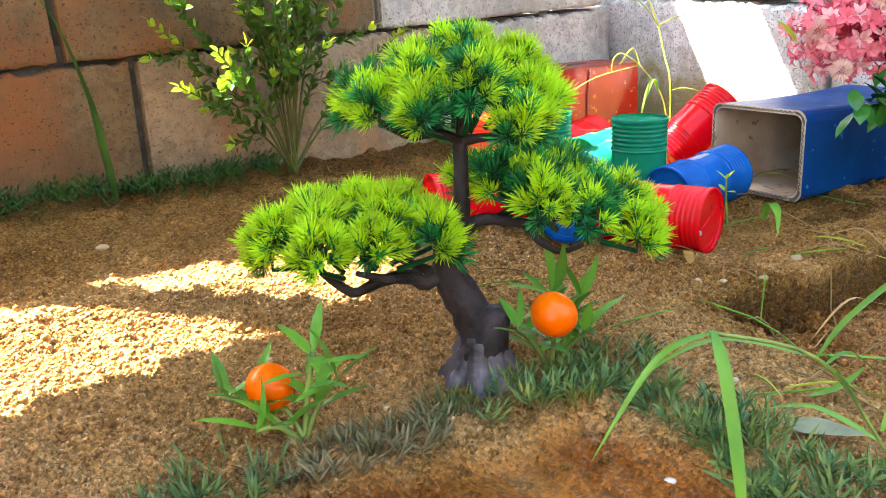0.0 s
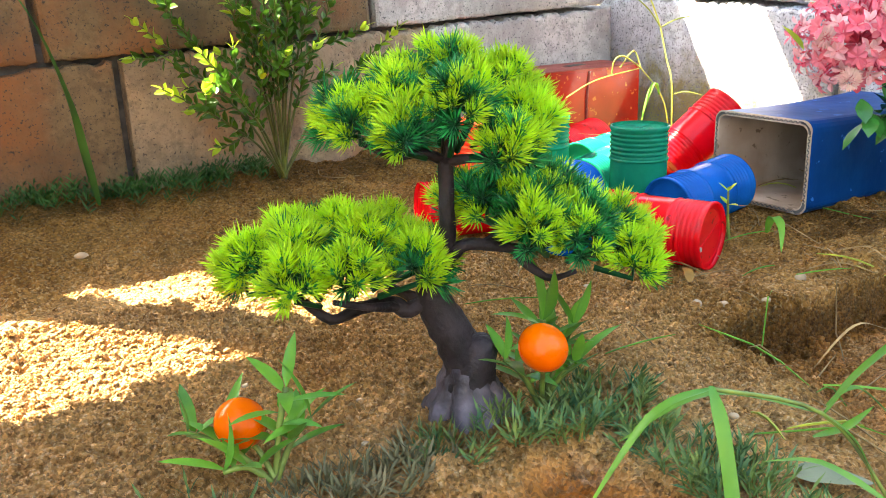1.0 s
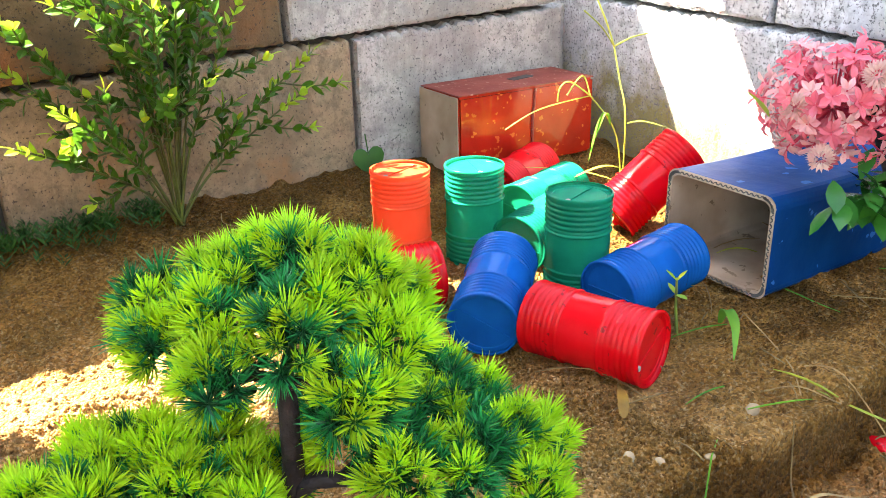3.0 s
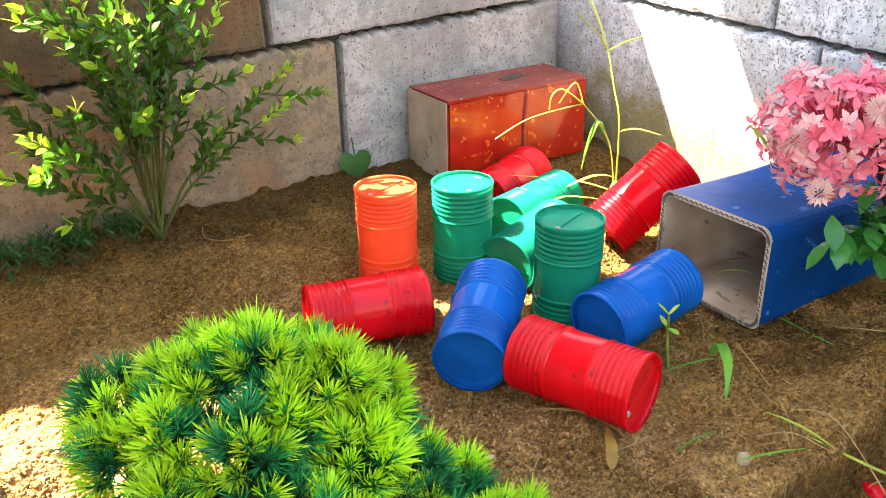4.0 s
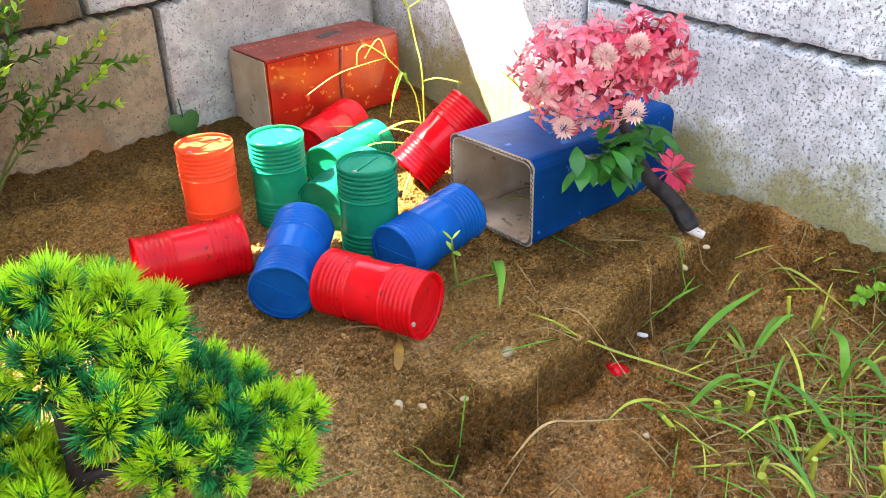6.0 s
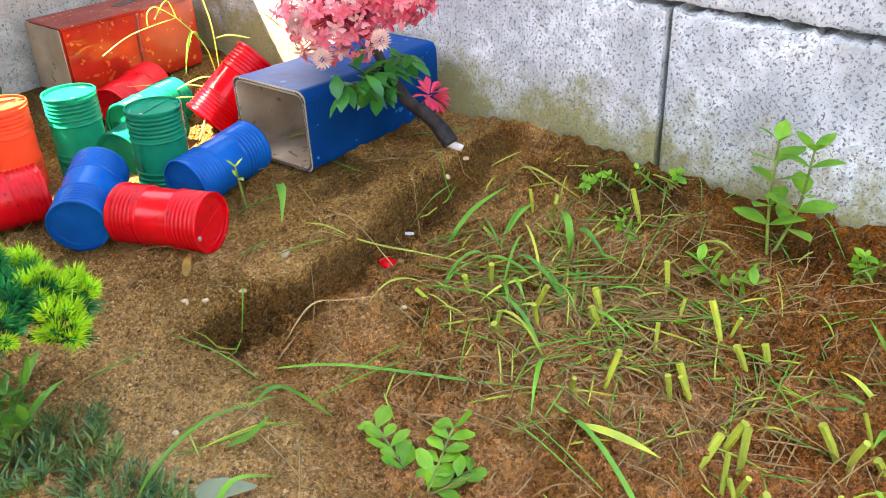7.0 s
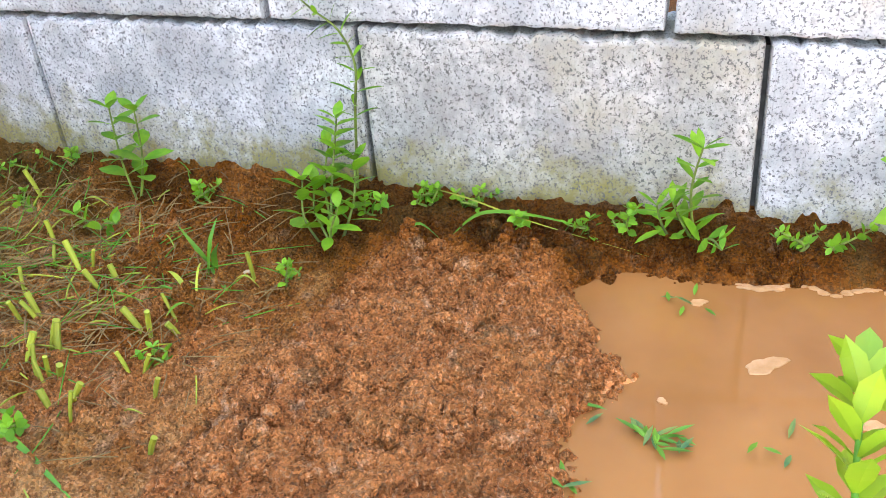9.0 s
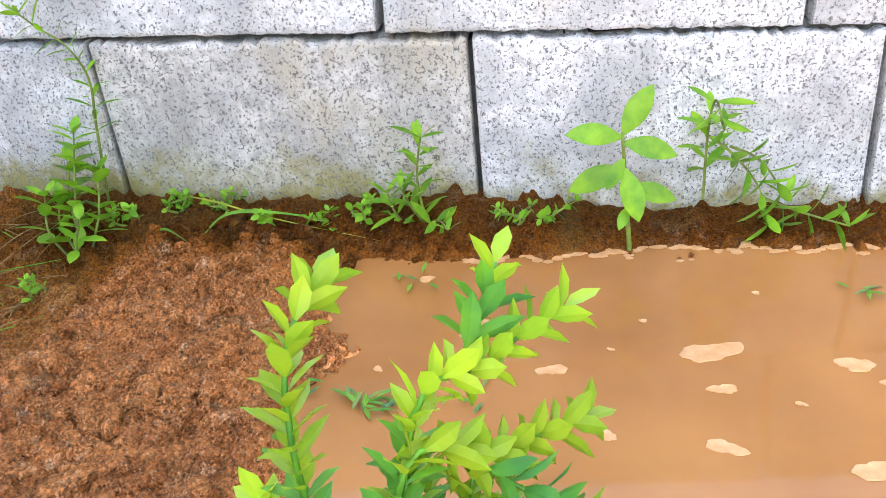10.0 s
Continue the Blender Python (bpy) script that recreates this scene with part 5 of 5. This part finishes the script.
def broad_grass():
    """The broad-bladed grass over the mud's edge."""
    b = Vector((0.425, 0.268, gz(0.425, 0.268) - 0.004))
    ob = thing("broad_grass", Matrix.Translation(b), "broad-bladed green grass arching over the mud edge", "grass")
    stem = [(0.425, 0.268, b.z), (0.403, 0.288, 0.155), (0.384, 0.306, 0.190), (0.341, 0.321, 0.207)]
    bm = bmesh.new()
    tube(bm, bend([Vector(p) - b for p in stem], 5), 0.0008, 6)
    part("stalk", bm, STEM, ob, smooth=True)
    for pts, w in (([(0.341, 0.321, 0.207), (0.322, 0.330, 0.198), (0.296, 0.337, 0.162)], 0.0044), ([(0.341, 0.321, 0.208), (0.333, 0.308, 0.196), (0.324, 0.292, 0.160), (0.318, 0.284, 0.120)], 0.0050),
                   ([(0.384, 0.306, 0.190), (0.352, 0.330, 0.198), (0.318, 0.342, 0.184)], 0.0036), ([(0.384, 0.306, 0.190), (0.396, 0.300, 0.207), (0.420, 0.290, 0.222), (0.45, 0.27, 0.226)], 0.0036),
                   ([(0.384, 0.306, 0.190), (0.394, 0.298, 0.178), (0.400, 0.292, 0.158)], 0.0040), ([(0.403, 0.288, 0.155), (0.40, 0.315, 0.160), (0.392, 0.335, 0.154)], 0.0040), ([(0.403, 0.288, 0.16), (0.425, 0.29, 0.178), (0.45, 0.285, 0.165)], 0.0040)):
        t = blade_thing("blade", [Vector(p) - b for p in pts], w, BLADE, "", "", "")
        t.parent = ob


broad_grass()
for pts, w, mt, lab in (
        ([(0.276, 1.005, 0.150), (0.270, 0.998, 0.19), (0.260, 0.99, 0.259), (0.232, 0.985, 0.345), (0.175, 0.98, 0.40)], 0.009, WALL_TURF, "long green grass blade hanging by the wall"),
        ([on_soil(0.745, 0.60), (0.738, 0.590, 0.142), (0.722, 0.570, 0.140), on_soil(0.705, 0.556)], 0.008, BLADE, "short green grass blade lying on soil"),
        ([on_soil(0.563, 0.431), (0.60, 0.385, 0.100), on_soil(0.657, 0.296), on_soil(0.69, 0.25)], 0.0035, BLADE, "long thin green blade lying on soil"),
        ([on_soil(0.67, 0.249), (0.645, 0.20, 0.088), on_soil(0.610, 0.145), on_soil(0.573, 0.106)], 0.0040, BLADE, "long green blade lying on soil"),
        ([on_soil(0.616, 0.158), (0.592, 0.09, 0.075), on_soil(0.566, 0.034), on_soil(0.55, 0.0)], 0.0050, BLADE, "long green blade lying on red soil"),
        ([on_soil(0.657, 0.216), (0.656, 0.187, 0.088), on_soil(0.653, 0.158)], 0.0075, STUB, "yellow-green cut blade lying on soil"),
        ([on_soil(0.712, 0.497), (0.730, 0.46, 0.118), (0.749, 0.419, 0.112), on_soil(0.79, 0.36)], 0.0030, STUB, "pale grass stalk across the soil step"),
        ([on_soil(0.60, 0.45), (0.625, 0.44, 0.12), (0.655, 0.43, 0.112), on_soil(0.70, 0.40)], 0.0024, STRAW, "thin dry grass stalk across the soil step"),
        ([on_soil(0.79, 0.478), (0.80, 0.455, 0.135), (0.815, 0.44, 0.15)], 0.004, BLADE, "upright green blade beside the soil step"),
        ([on_soil(0.80, 0.44), (0.83, 0.43, 0.118), (0.88, 0.42, 0.128)], 0.0065, BLADE, "green grass blade leaning over soil"),
        ([on_soil(0.725, 0.43), (0.708, 0.395, 0.10), on_soil(0.69, 0.36)], 0.0045, BLADE, "green blade lying on soil"),
        ([on_soil(0.56, 0.36), (0.535, 0.38, 0.125), (0.51, 0.385, 0.12)], 0.005, BLADE, "green blade lying on soil"),
        ([on_soil(0.48, 0.37), (0.49, 0.36, 0.125), (0.505, 0.355, 0.135)], 0.006, BLADE, "short green blade on sandy soil"),
        ([on_soil(0.845, 0.05), (0.842, 0.062, 0.09), (0.85, 0.085, 0.115)], 0.006, BLADE, "green grass blade rising from soil"),
        ([on_soil(0.845, 0.05), (0.84, 0.045, 0.09), (0.83, 0.03, 0.11)], 0.006, BLADE, "green grass blade rising from soil"),
        ([on_soil(0.838, 0.055), (0.846, 0.05, 0.10), (0.86, 0.046, 0.12)], 0.006, BLADE, "green grass blade rising from soil"),
        ([on_soil(0.84, 0.33), (0.85, 0.34, 0.125), (0.87, 0.36, 0.12)], 0.007, BLADE, "green grass blade rising from soil"),
        ([on_soil(0.835, 0.33), (0.84, 0.32, 0.125), (0.83, 0.29, 0.11)], 0.007, BLADE, "green grass blade rising from soil"),
        ([on_soil(0.90, 0.44), (0.90, 0.41, 0.14), on_soil(0.91, 0.35)], 0.004, STUB, "arching pale grass blade"),
        ([on_soil(0.926, -0.169), (0.932, -0.20, 0.10), (0.938, -0.245, 0.098), on_soil(0.942, -0.30)], 0.008, BLADE, "broad green blade lying by the pond"),
        ([on_soil(0.978, -0.131), (0.955, -0.18, 0.105), (0.935, -0.25, 0.092), on_soil(0.93, -0.36)], 0.0028, STUB, "pale creeping runner by the pond"),
        ([on_soil(0.90, -0.13), (0.905, -0.145, 0.10), on_soil(0.915, -0.165)], 0.006, BLADE, "green blade lying on soil")):
    blade_thing("loose_grass", pts, w, mt, lab)

STUB_PLACES = [(0.75, 0.378), (0.71, 0.384), (0.713, 0.329), (0.749, 0.315), (0.787, 0.27), (0.768, 0.214), (0.816, 0.216), (0.807, 0.177), (0.795, 0.15), (0.69, 0.245), (0.71, 0.227), (0.726, 0.182), (0.739, 0.173), (0.70, 0.134), (0.689, 0.117), (0.662, 0.119), (0.656, 0.106), (0.666, 0.099), (0.641, 0.071), (0.625, 0.061), (0.741, 0.066),
               (0.689, 0.036), (0.669, 0.014), (0.751, 0.038), (0.843, 0.009), (0.854, 0.242), (0.915, 0.299), (0.891, 0.379), (0.885, 0.397), (0.608, -0.02), (0.476, 0.263), (0.484, 0.215)]


def stubs():
    rnd = random.Random(3)
    for k, (x, y) in enumerate(STUB_PLACES * 2):
        if k >= len(STUB_PLACES):
            if rnd.random() < 0.35:
                continue
            x, y = x + rnd.uniform(-0.02, 0.02), y + rnd.uniform(-0.02, 0.02)
        h, r = rnd.uniform(0.016, 0.034), rnd.uniform(0.0016, 0.0031)
        d = Vector((rnd.uniform(-0.6, 0.6), rnd.uniform(-0.6, 0.6), 1)).normalized() * h
        bm = bmesh.new()
        tube(bm, [(0, 0, -0.004), d * 0.5, d], [r * 0.8, r, r * 1.05], 7, 0.08, k)
        s = tagged(finish("grass_stub", bm, STUB), "cut yellow-green grass stub standing in soil", "grass stub", "cut grass stubs")
        s.location = (x, y, gz(x, y))


stubs()


def litter():
    rnd = random.Random(6)
    for name, mat_, count, ln_, rad, label, places in (
            ("straw_litter", STRAW, 760, (0.012, 0.06), 0.00055, "scattered dry straw and roots on soil", None),
            ("grass_litter", BLADE, 170, (0.02, 0.09), 0.0006, "scattered thin green grass on soil", None),
            ("stalk_litter", STUB, 100, (0.015, 0.055), 0.0008, "scattered yellow-green cut stalks on soil", None)):
        ob = thing(name, Matrix(), label, "grass litter", kind="stuff")
        bm = bmesh.new()
        for k in range(count):
            if rnd.random() < 0.78:
                x, y = rnd.gauss(0.79, 0.085), rnd.gauss(0.23, 0.11)
            else:
                x, y = rnd.uniform(0.45, 0.97), rnd.uniform(0.0, 0.85)
            x, y = min(0.975, max(0.45, x)), min(0.98, max(-0.02, y))
            a, l2 = rnd.uniform(0, 6.283), rnd.uniform(*ln_)
            c, s = math.cos(a), math.sin(a)
            wig = rnd.uniform(-0.14, 0.14)
            pts = []
            lift, tip = rnd.uniform(0, 0.004), rnd.uniform(-0.003, 0.010)
            for q in range(5):
                t = q / 4 - 0.5
                px, py = x + c * l2 * t - s * wig * l2 * (t * t), y + s * l2 * t + c * wig * l2 * (t * t)
                px = min(px, 0.985)
                pts.append((px, py, float(land(np.array([px]), np.array([py]))[0]) + 0.0045 + lift * (1 - 4 * t * t) + tip * (t + 0.5)))
            tube(bm, pts, [rad * 0.7, rad, rad, rad * 0.9, rad * 0.4], 4)
        part("strands", bm, mat_, ob)


litter()


def green_tufts():
    """Small tufts of live grass among the cut stubs."""
    rnd = random.Random(41)
    for x, y, n, size in ((0.784, 0.298, 6, 0.085), (0.80, 0.335, 5, 0.075), (0.765, 0.355, 4, 0.07), (0.735, 0.40, 4, 0.07), (0.83, 0.40, 4, 0.065), (0.86, 0.33, 3, 0.05), (0.793, 0.045, 5, 0.06), (0.825, 0.03, 3, 0.05), (0.71, 0.28, 3, 0.08), (0.90, 0.25, 3, 0.05)):
        b = Vector((x, y, gz(x, y) - 0.002))
        ob = thing("grass_tuft", Matrix.Translation(b), "small tuft of green grass among cut stubs", "grass", "grass tufts on damp soil")
        for k in range(n):
            a = rnd.uniform(0, 6.283)
            d = Vector((math.cos(a), math.sin(a), 0)) * size * rnd.uniform(0.6, 1.1)
            h = size * rnd.uniform(0.12, 0.5)
            blade_thing("blade", [(0, 0, 0), d * 0.35 + Vector((0, 0, h * 0.8)), d * 0.7 + Vector((0, 0, h)), d + Vector((0, 0, h * rnd.uniform(0.2, 0.9)))], rnd.uniform(0.0022, 0.0052), BLADE if k % 4 else STUB, "", "", "").parent = ob


green_tufts()


def spike_grass():
    """The tall thin grass in the corner, with forked seed spikes."""
    b = Vector((0.880, 0.838, gz(0.88, 0.838) - 0.003))
    ob = thing("spike_grass", Matrix.Translation(b), "tall thin pale grass with forked seed spikes", "grass")
    for pts, r in (([(0.880, 0.838, b.z), (0.887, 0.846, 0.216), (0.893, 0.862, 0.25), (0.894, 0.874, 0.285)], 0.0008),
                   ([(0.894, 0.874, 0.285), (0.889, 0.882, 0.31), (0.884, 0.893, 0.334)], 0.0009), ([(0.894, 0.874, 0.285), (0.881, 0.88, 0.305), (0.865, 0.89, 0.322)], 0.0008), ([(0.894, 0.874, 0.285), (0.912, 0.868, 0.293), (0.93, 0.862, 0.296)], 0.0008),
                   ([(0.880, 0.838, b.z), (0.872, 0.842, 0.20), (0.848, 0.858, 0.243)], 0.0007), ([(0.848, 0.858, 0.243), (0.832, 0.87, 0.257), (0.822, 0.874, 0.252), (0.820, 0.875, 0.238)], 0.0008), ([(0.848, 0.858, 0.243), (0.846, 0.868, 0.262), (0.826, 0.868, 0.245)], 0.0008), ([(0.848, 0.858, 0.243), (0.80, 0.88, 0.232), (0.765, 0.89, 0.215)], 0.0006)):
        bm = bmesh.new()
        tube(bm, bend([Vector(p) - b for p in pts], 5), r, 5)
        part("stalk", bm, STUB, ob)
    for pts, w in (([(0.866, 0.846, 0.212), (0.858, 0.846, 0.226), (0.846, 0.846, 0.205), (0.838, 0.846, 0.180)], 0.0055), ([(0.886, 0.845, 0.21), (0.90, 0.835, 0.213), (0.925, 0.82, 0.205)], 0.004), ([(0.88, 0.838, 0.165), (0.85, 0.842, 0.172), (0.80, 0.86, 0.155)], 0.005), ([(0.88, 0.838, 0.155), (0.85, 0.81, 0.175), (0.81, 0.80, 0.150)], 0.005),
                   ([(0.88, 0.838, 0.15), (0.84, 0.86, 0.165), (0.79, 0.90, 0.17)], 0.0045), ([(0.86, 0.82, 0.15), (0.82, 0.78, 0.17), (0.77, 0.75, 0.140)], 0.0035), ([(0.86, 0.82, 0.15), (0.80, 0.84, 0.16), (0.74, 0.79, 0.14)], 0.0035)):
        blade_thing("blade", [Vector(p) - b for p in pts], w, BLADE if w > 0.005 else STUB, "", "", "").parent = ob


spike_grass()
weed("sprig", (0.714, 0.614), [[(0, 0, 0), (-0.002, 0.002, 0.026), (-0.006, 0.0, 0.050)]], "tiny green sprig growing beside the blue drum", 0.012, 0.3, 0.022, 91, 0.75, TIP_LEAF)


def heart_leaf():
    bm = bmesh.new()
    n = 24
    c = bm.verts.new((0, -0.003, 0))
    ring = []
    for k in range(n):
        t = 2 * math.pi * k / n
        ring.append(bm.verts.new((0.00125 * 16 * math.sin(t) ** 3, 0, 0.00125 * (13 * math.cos(t) - 5 * math.cos(2 * t) - 2 * math.cos(3 * t) - math.cos(4 * t)))))
    for k in range(n):
        bm.faces.new((c, ring[k], ring[(k + 1) % n]))
    tube(bm, [(0, 0, 0.008), (0.001, 0.002, 0.03)], 0.0008, 5)
    ob = tagged(finish("heart_leaf", bm, WALL_TURF, smooth=True), "dark green heart-shaped leaf against the wall joint", "leaf")
    ob.matrix_basis = pose(0.697, 1.048, 0.160, -14, 0, 0)


heart_leaf()


# ---- small loose things ----
def pebble(x, y, r, mat_, label, name="pebble", flat=0.65, seed=0):
    rnd = random.Random(seed + int(x * 1000))
    bm = bmesh.new()
    r = r * 0.72
    bmesh.ops.create_icosphere(bm, subdivisions=2, radius=r)
    for v in bm.verts:
        v.co *= 1 + rnd.uniform(-0.09, 0.09)
        v.co.z *= flat
    ob = tagged(finish(name, bm, mat_, smooth=True), label, name.replace("_", " "), "loose stones" if name == "pebble" else "")
    ob.matrix_basis = pose(x, y, gz(x, y) + r * flat * 0.45, rnd.uniform(-15, 15), rnd.uniform(-15, 15), rnd.uniform(0, 180))
    ob.scale = (1.25, 0.9, 1.0)


pebble(0.664, 0.510, 0.0075, STONE, "pale yellow pebble on sandy soil")
for x, y, r in ((0.566, 0.520, 0.0055), (0.575, 0.505, 0.0045), (0.715, 0.44, 0.0055), (0.69, 0.40, 0.004), (0.32, 0.55, 0.003), (0.43, 0.62, 0.0035), (0.24, 0.92, 0.008), (0.27, 0.60, 0.003), (0.52, 0.58, 0.004), (0.60, 0.49, 0.004), (0.87, 0.49, 0.005), (0.90, 0.488, 0.0045), (0.47, 0.41, 0.0035), (0.30, 0.505, 0.004), (0.85, 0.02, 0.0045), (0.78, -0.06, 0.0035), (0.545, 0.61, 0.0035)):
    pebble(x, y, r, STONE, "small pale pebble on soil")
pebble(0.742, 0.462, 0.0125, RED, "small red plastic chip on soil", "plastic_chip", 0.4)
pebble(0.783, 0.470, 0.0065, SHELL, "small white shell bit on soil", "shell", 0.3)
pebble(0.378, 0.372, 0.0035, SHELL, "small white chip on mud", "chip", 0.6)
for pts, w, mt, lab in (([on_soil(0.590, 0.548, 0.003), (0.603, 0.562, gz(0.603, 0.562) + 0.007), on_soil(0.622, 0.585, 0.006)], 0.007, DRY_LEAF, "curled yellow-brown dry leaf on sand"), ([on_soil(0.440, 0.352, 0.005), (0.452, 0.342, gz(0.452, 0.342) + 0.009), on_soil(0.468, 0.330, 0.005)], 0.017, GREY_LEAF, "flat grey-green dead leaf on turf")):
    blade_thing("fallen_leaf", pts, w, mt, lab, "leaf", "fallen leaves", 0.12)
for pts in ([(0.767, 0.597), (0.745, 0.555), (0.719, 0.520), (0.700, 0.500)], [(0.724, 0.515), (0.728, 0.49), (0.736, 0.451)], [(0.47, 0.83), (0.49, 0.86), (0.52, 0.875)], [(0.54, 0.97), (0.515, 0.965), (0.50, 0.98), (0.505, 1.0)], [(0.69, 0.52), (0.705, 0.505), (0.712, 0.48)]):
    bm = bmesh.new()
    tube(bm, bend([on_soil(x, y, 0.003) for x, y in pts], 5), 0.0005, 5)
    tagged(finish("root_twig", bm, STRAW), "thin pale dry root on soil", "twig", "dry roots on the soil")


# ---- on the water ----
def scum():
    rnd = random.Random(14)
    for x, y, r in ((0.795, -0.458, 0.020), (0.734, -0.523, 0.014), (0.755, -0.648, 0.027), (0.708, -0.649, 0.012), (0.645, -0.639, 0.015), (0.736, -0.751, 0.017), (0.711, -0.775, 0.014), (0.623, -0.728, 0.017), (0.738, -0.382, 0.006), (0.658, -0.56, 0.010), (0.879, -0.406, 0.010), (0.69, -0.70, 0.005), (0.80, -0.60, 0.005), (0.84, -0.70, 0.005), (0.76, -0.57, 0.004), (0.83, -0.53, 0.006)):
        bm = bmesh.new()
        n = 22
        r *= 0.8
        ph = [rnd.uniform(0, 6.28) for _ in range(3)]
        edge = [r * (1 + 0.22 * math.sin(2 * t + ph[0]) + 0.14 * math.sin(3 * t + ph[1]) + 0.08 * math.sin(7 * t + ph[2])) for t in (2 * math.pi * k / n for k in range(n))]
        rows = [[bm.verts.new((e * f * math.cos(2 * math.pi * k / n), 0.62 * e * f * math.sin(2 * math.pi * k / n), z)) for k, e in enumerate(edge)] for f, z in ((1.0, 0.0), (0.93, 0.0009), (0.6, 0.0005))]
        for a, b in zip(rows, rows[1:]):
            for k in range(n):
                bm.faces.new((a[k], a[(k + 1) % n], b[(k + 1) % n], b[k]))
        bm.faces.new(rows[-1])
        ob = tagged(finish("scum_patch", bm, FOAM), "pale foamy scum patch floating on muddy water", "scum", "scum patches on the water")
        ob.matrix_basis = pose(x, y, 0.0503, 0, 0, rnd.uniform(60, 120))
    # a foam line where water meets the bank
    ob = thing("foam_line", Matrix(), "pale foam along the water's edge", "foam", kind="stuff")
    bm = bmesh.new()
    for k in range(150):
        y = rnd.uniform(-0.90, -0.44)
        xs = np.linspace(0.86, 0.985, 60)
        h = ground_height(xs, np.full(60, y))
        over = np.nonzero(h > 0.0505)[0]
        x = float(xs[over[0]]) if len(over) else 0.94
        r = rnd.uniform(0.002, 0.0055)
        bmesh.ops.create_icosphere(bm, subdivisions=1, radius=r, matrix=Matrix.Translation((x - rnd.uniform(0, 0.006), y, 0.0505)) @ Matrix.Diagonal((0.8, 1.5, 0.3, 1)))
    part("bubbles", bm, FOAM, ob)


scum()


def floating(x, y, n, seed, label):
    rnd = random.Random(seed)
    ob = thing("floating_sprig", pose(x, y, 0.0505), label, "grass sprig", "sprigs floating on the water")
    for k in range(n):
        bm = bmesh.new()
        a = rnd.uniform(0, 6.28)
        leaf(bm, (rnd.uniform(-0.012, 0.012), rnd.uniform(-0.016, 0.016), rnd.uniform(0.0005, 0.006)), (math.cos(a), math.sin(a), rnd.uniform(0, 0.3)), (0, 0, 1), rnd.uniform(0.012, 0.024), 0.004, 0.1, 0.15, 3)
        part("leaf", bm, BLADE if k % 3 else TURF, ob)


floating(0.693, -0.381, 22, 1, "clump of green grass floating on muddy water")
floating(0.70, -0.455, 4, 2, "two green leaves floating on muddy water")
floating(0.71, -0.318, 7, 3, "green grass sprig at the pond's edge")
floating(0.640, -0.315, 9, 4, "green grass sprig at the pond's edge")
floating(0.872, -0.395, 6, 5, "yellowish grass bits floating by the bank")
floating(0.833, -0.787, 5, 6, "green sprig floating on muddy water")


# ---- loose clods ----
def clods():
    rng_ = np.random.RandomState(4)
    bm = bmesh.new()
    bmesh.ops.create_icosphere(bm, subdivisions=1, radius=1.0)
    bv = np.array([v.co[:] for v in bm.verts])
    bf = np.array([[v.index for v in f.verts] for f in bm.faces])
    bm.free()
    n = 50000
    x, y = rng_.uniform(0.1, 0.985, n), rng_.uniform(-0.5, 1.04, n)
    low, basin, pond_, till = masks(x, y)
    keep = rng_.uniform(0, 1, n) < (0.55 + 0.45 * till) * (1 - basin * 0.9) * (1 - pond_)
    x, y, till, low = x[keep], y[keep], till[keep], low[keep]
    n2 = 34000
    x2, y2 = rng_.uniform(0.5, 0.92, n2), rng_.uniform(-0.31, -0.03, n2)
    l2, b2, p2, t2 = masks(x2, y2)
    k2 = (t2 > 0.3) & (p2 < 0.6)
    x, y, till, low = np.concatenate([x, x2[k2]]), np.concatenate([y, y2[k2]]), np.concatenate([till, t2[k2]]), np.concatenate([low, l2[k2]])
    n3 = 32000
    x3, y3 = rng_.uniform(0.10, 0.62, n3), rng_.uniform(0.42, 0.78, n3)
    l3, b3, p3, t3 = masks(x3, y3)
    k3 = b3 < 0.4
    x, y, till, low = np.concatenate([x, x3[k3]]), np.concatenate([y, y3[k3]]), np.concatenate([till, t3[k3]]), np.concatenate([low, l3[k3]])
    r = (0.0008 + 0.0018 * rng_.uniform(0, 1, len(x)) ** 3) * (1 + 2.2 * till * rng_.uniform(0, 1, len(x)) + 1.1 * low * rng_.uniform(0, 1, len(x)))
    z = ground_height(x, y) + r * 0.25
    m = len(x)
    shape = bv[None] * (1 + rng_.uniform(-0.28, 0.28, (m, len(bv), 1))) * (r * 1.0)[:, None, None]
    verts = (shape + np.stack([x, y, z], 1)[:, None]).reshape(-1, 3)
    faces = (bf[None] + (np.arange(m) * len(bv))[:, None, None]).reshape(-1, 3)
    me = bpy.data.meshes.new("clods")
    me.vertices.add(len(verts))
    me.vertices.foreach_set("co", verts.ravel())
    me.loops.add(faces.size)
    me.loops.foreach_set("vertex_index", faces.ravel())
    me.polygons.add(len(faces))
    me.polygons.foreach_set("loop_start", np.arange(0, faces.size, 3))
    me.update(calc_edges=True)
    clay = np.clip(0.32 * low + till + 0.55 * low * sstep(0.42, 0.1, y), 0, 1)
    l3, b3, p3, t3 = masks(x, y)
    # Crumbs carry the same moisture and painted shade as the ground below.
    me.attributes.new("damp", "FLOAT", "POINT").data.foreach_set("value", np.repeat(soil_damp_shade(x, y, l3, b3, p3, t3), len(bv)).astype(np.float32))
    me.attributes.new("clay", "FLOAT", "POINT").data.foreach_set("value", np.repeat(clay, len(bv)).astype(np.float32))
    me.attributes.new("wet", "FLOAT", "POINT").data.foreach_set("value", np.zeros(len(verts), np.float32))
    me.materials.append(SOIL)
    return tagged(new("clods", me), "loose crumbs and clods of sandy soil", "soil clods", kind="stuff")


clods()
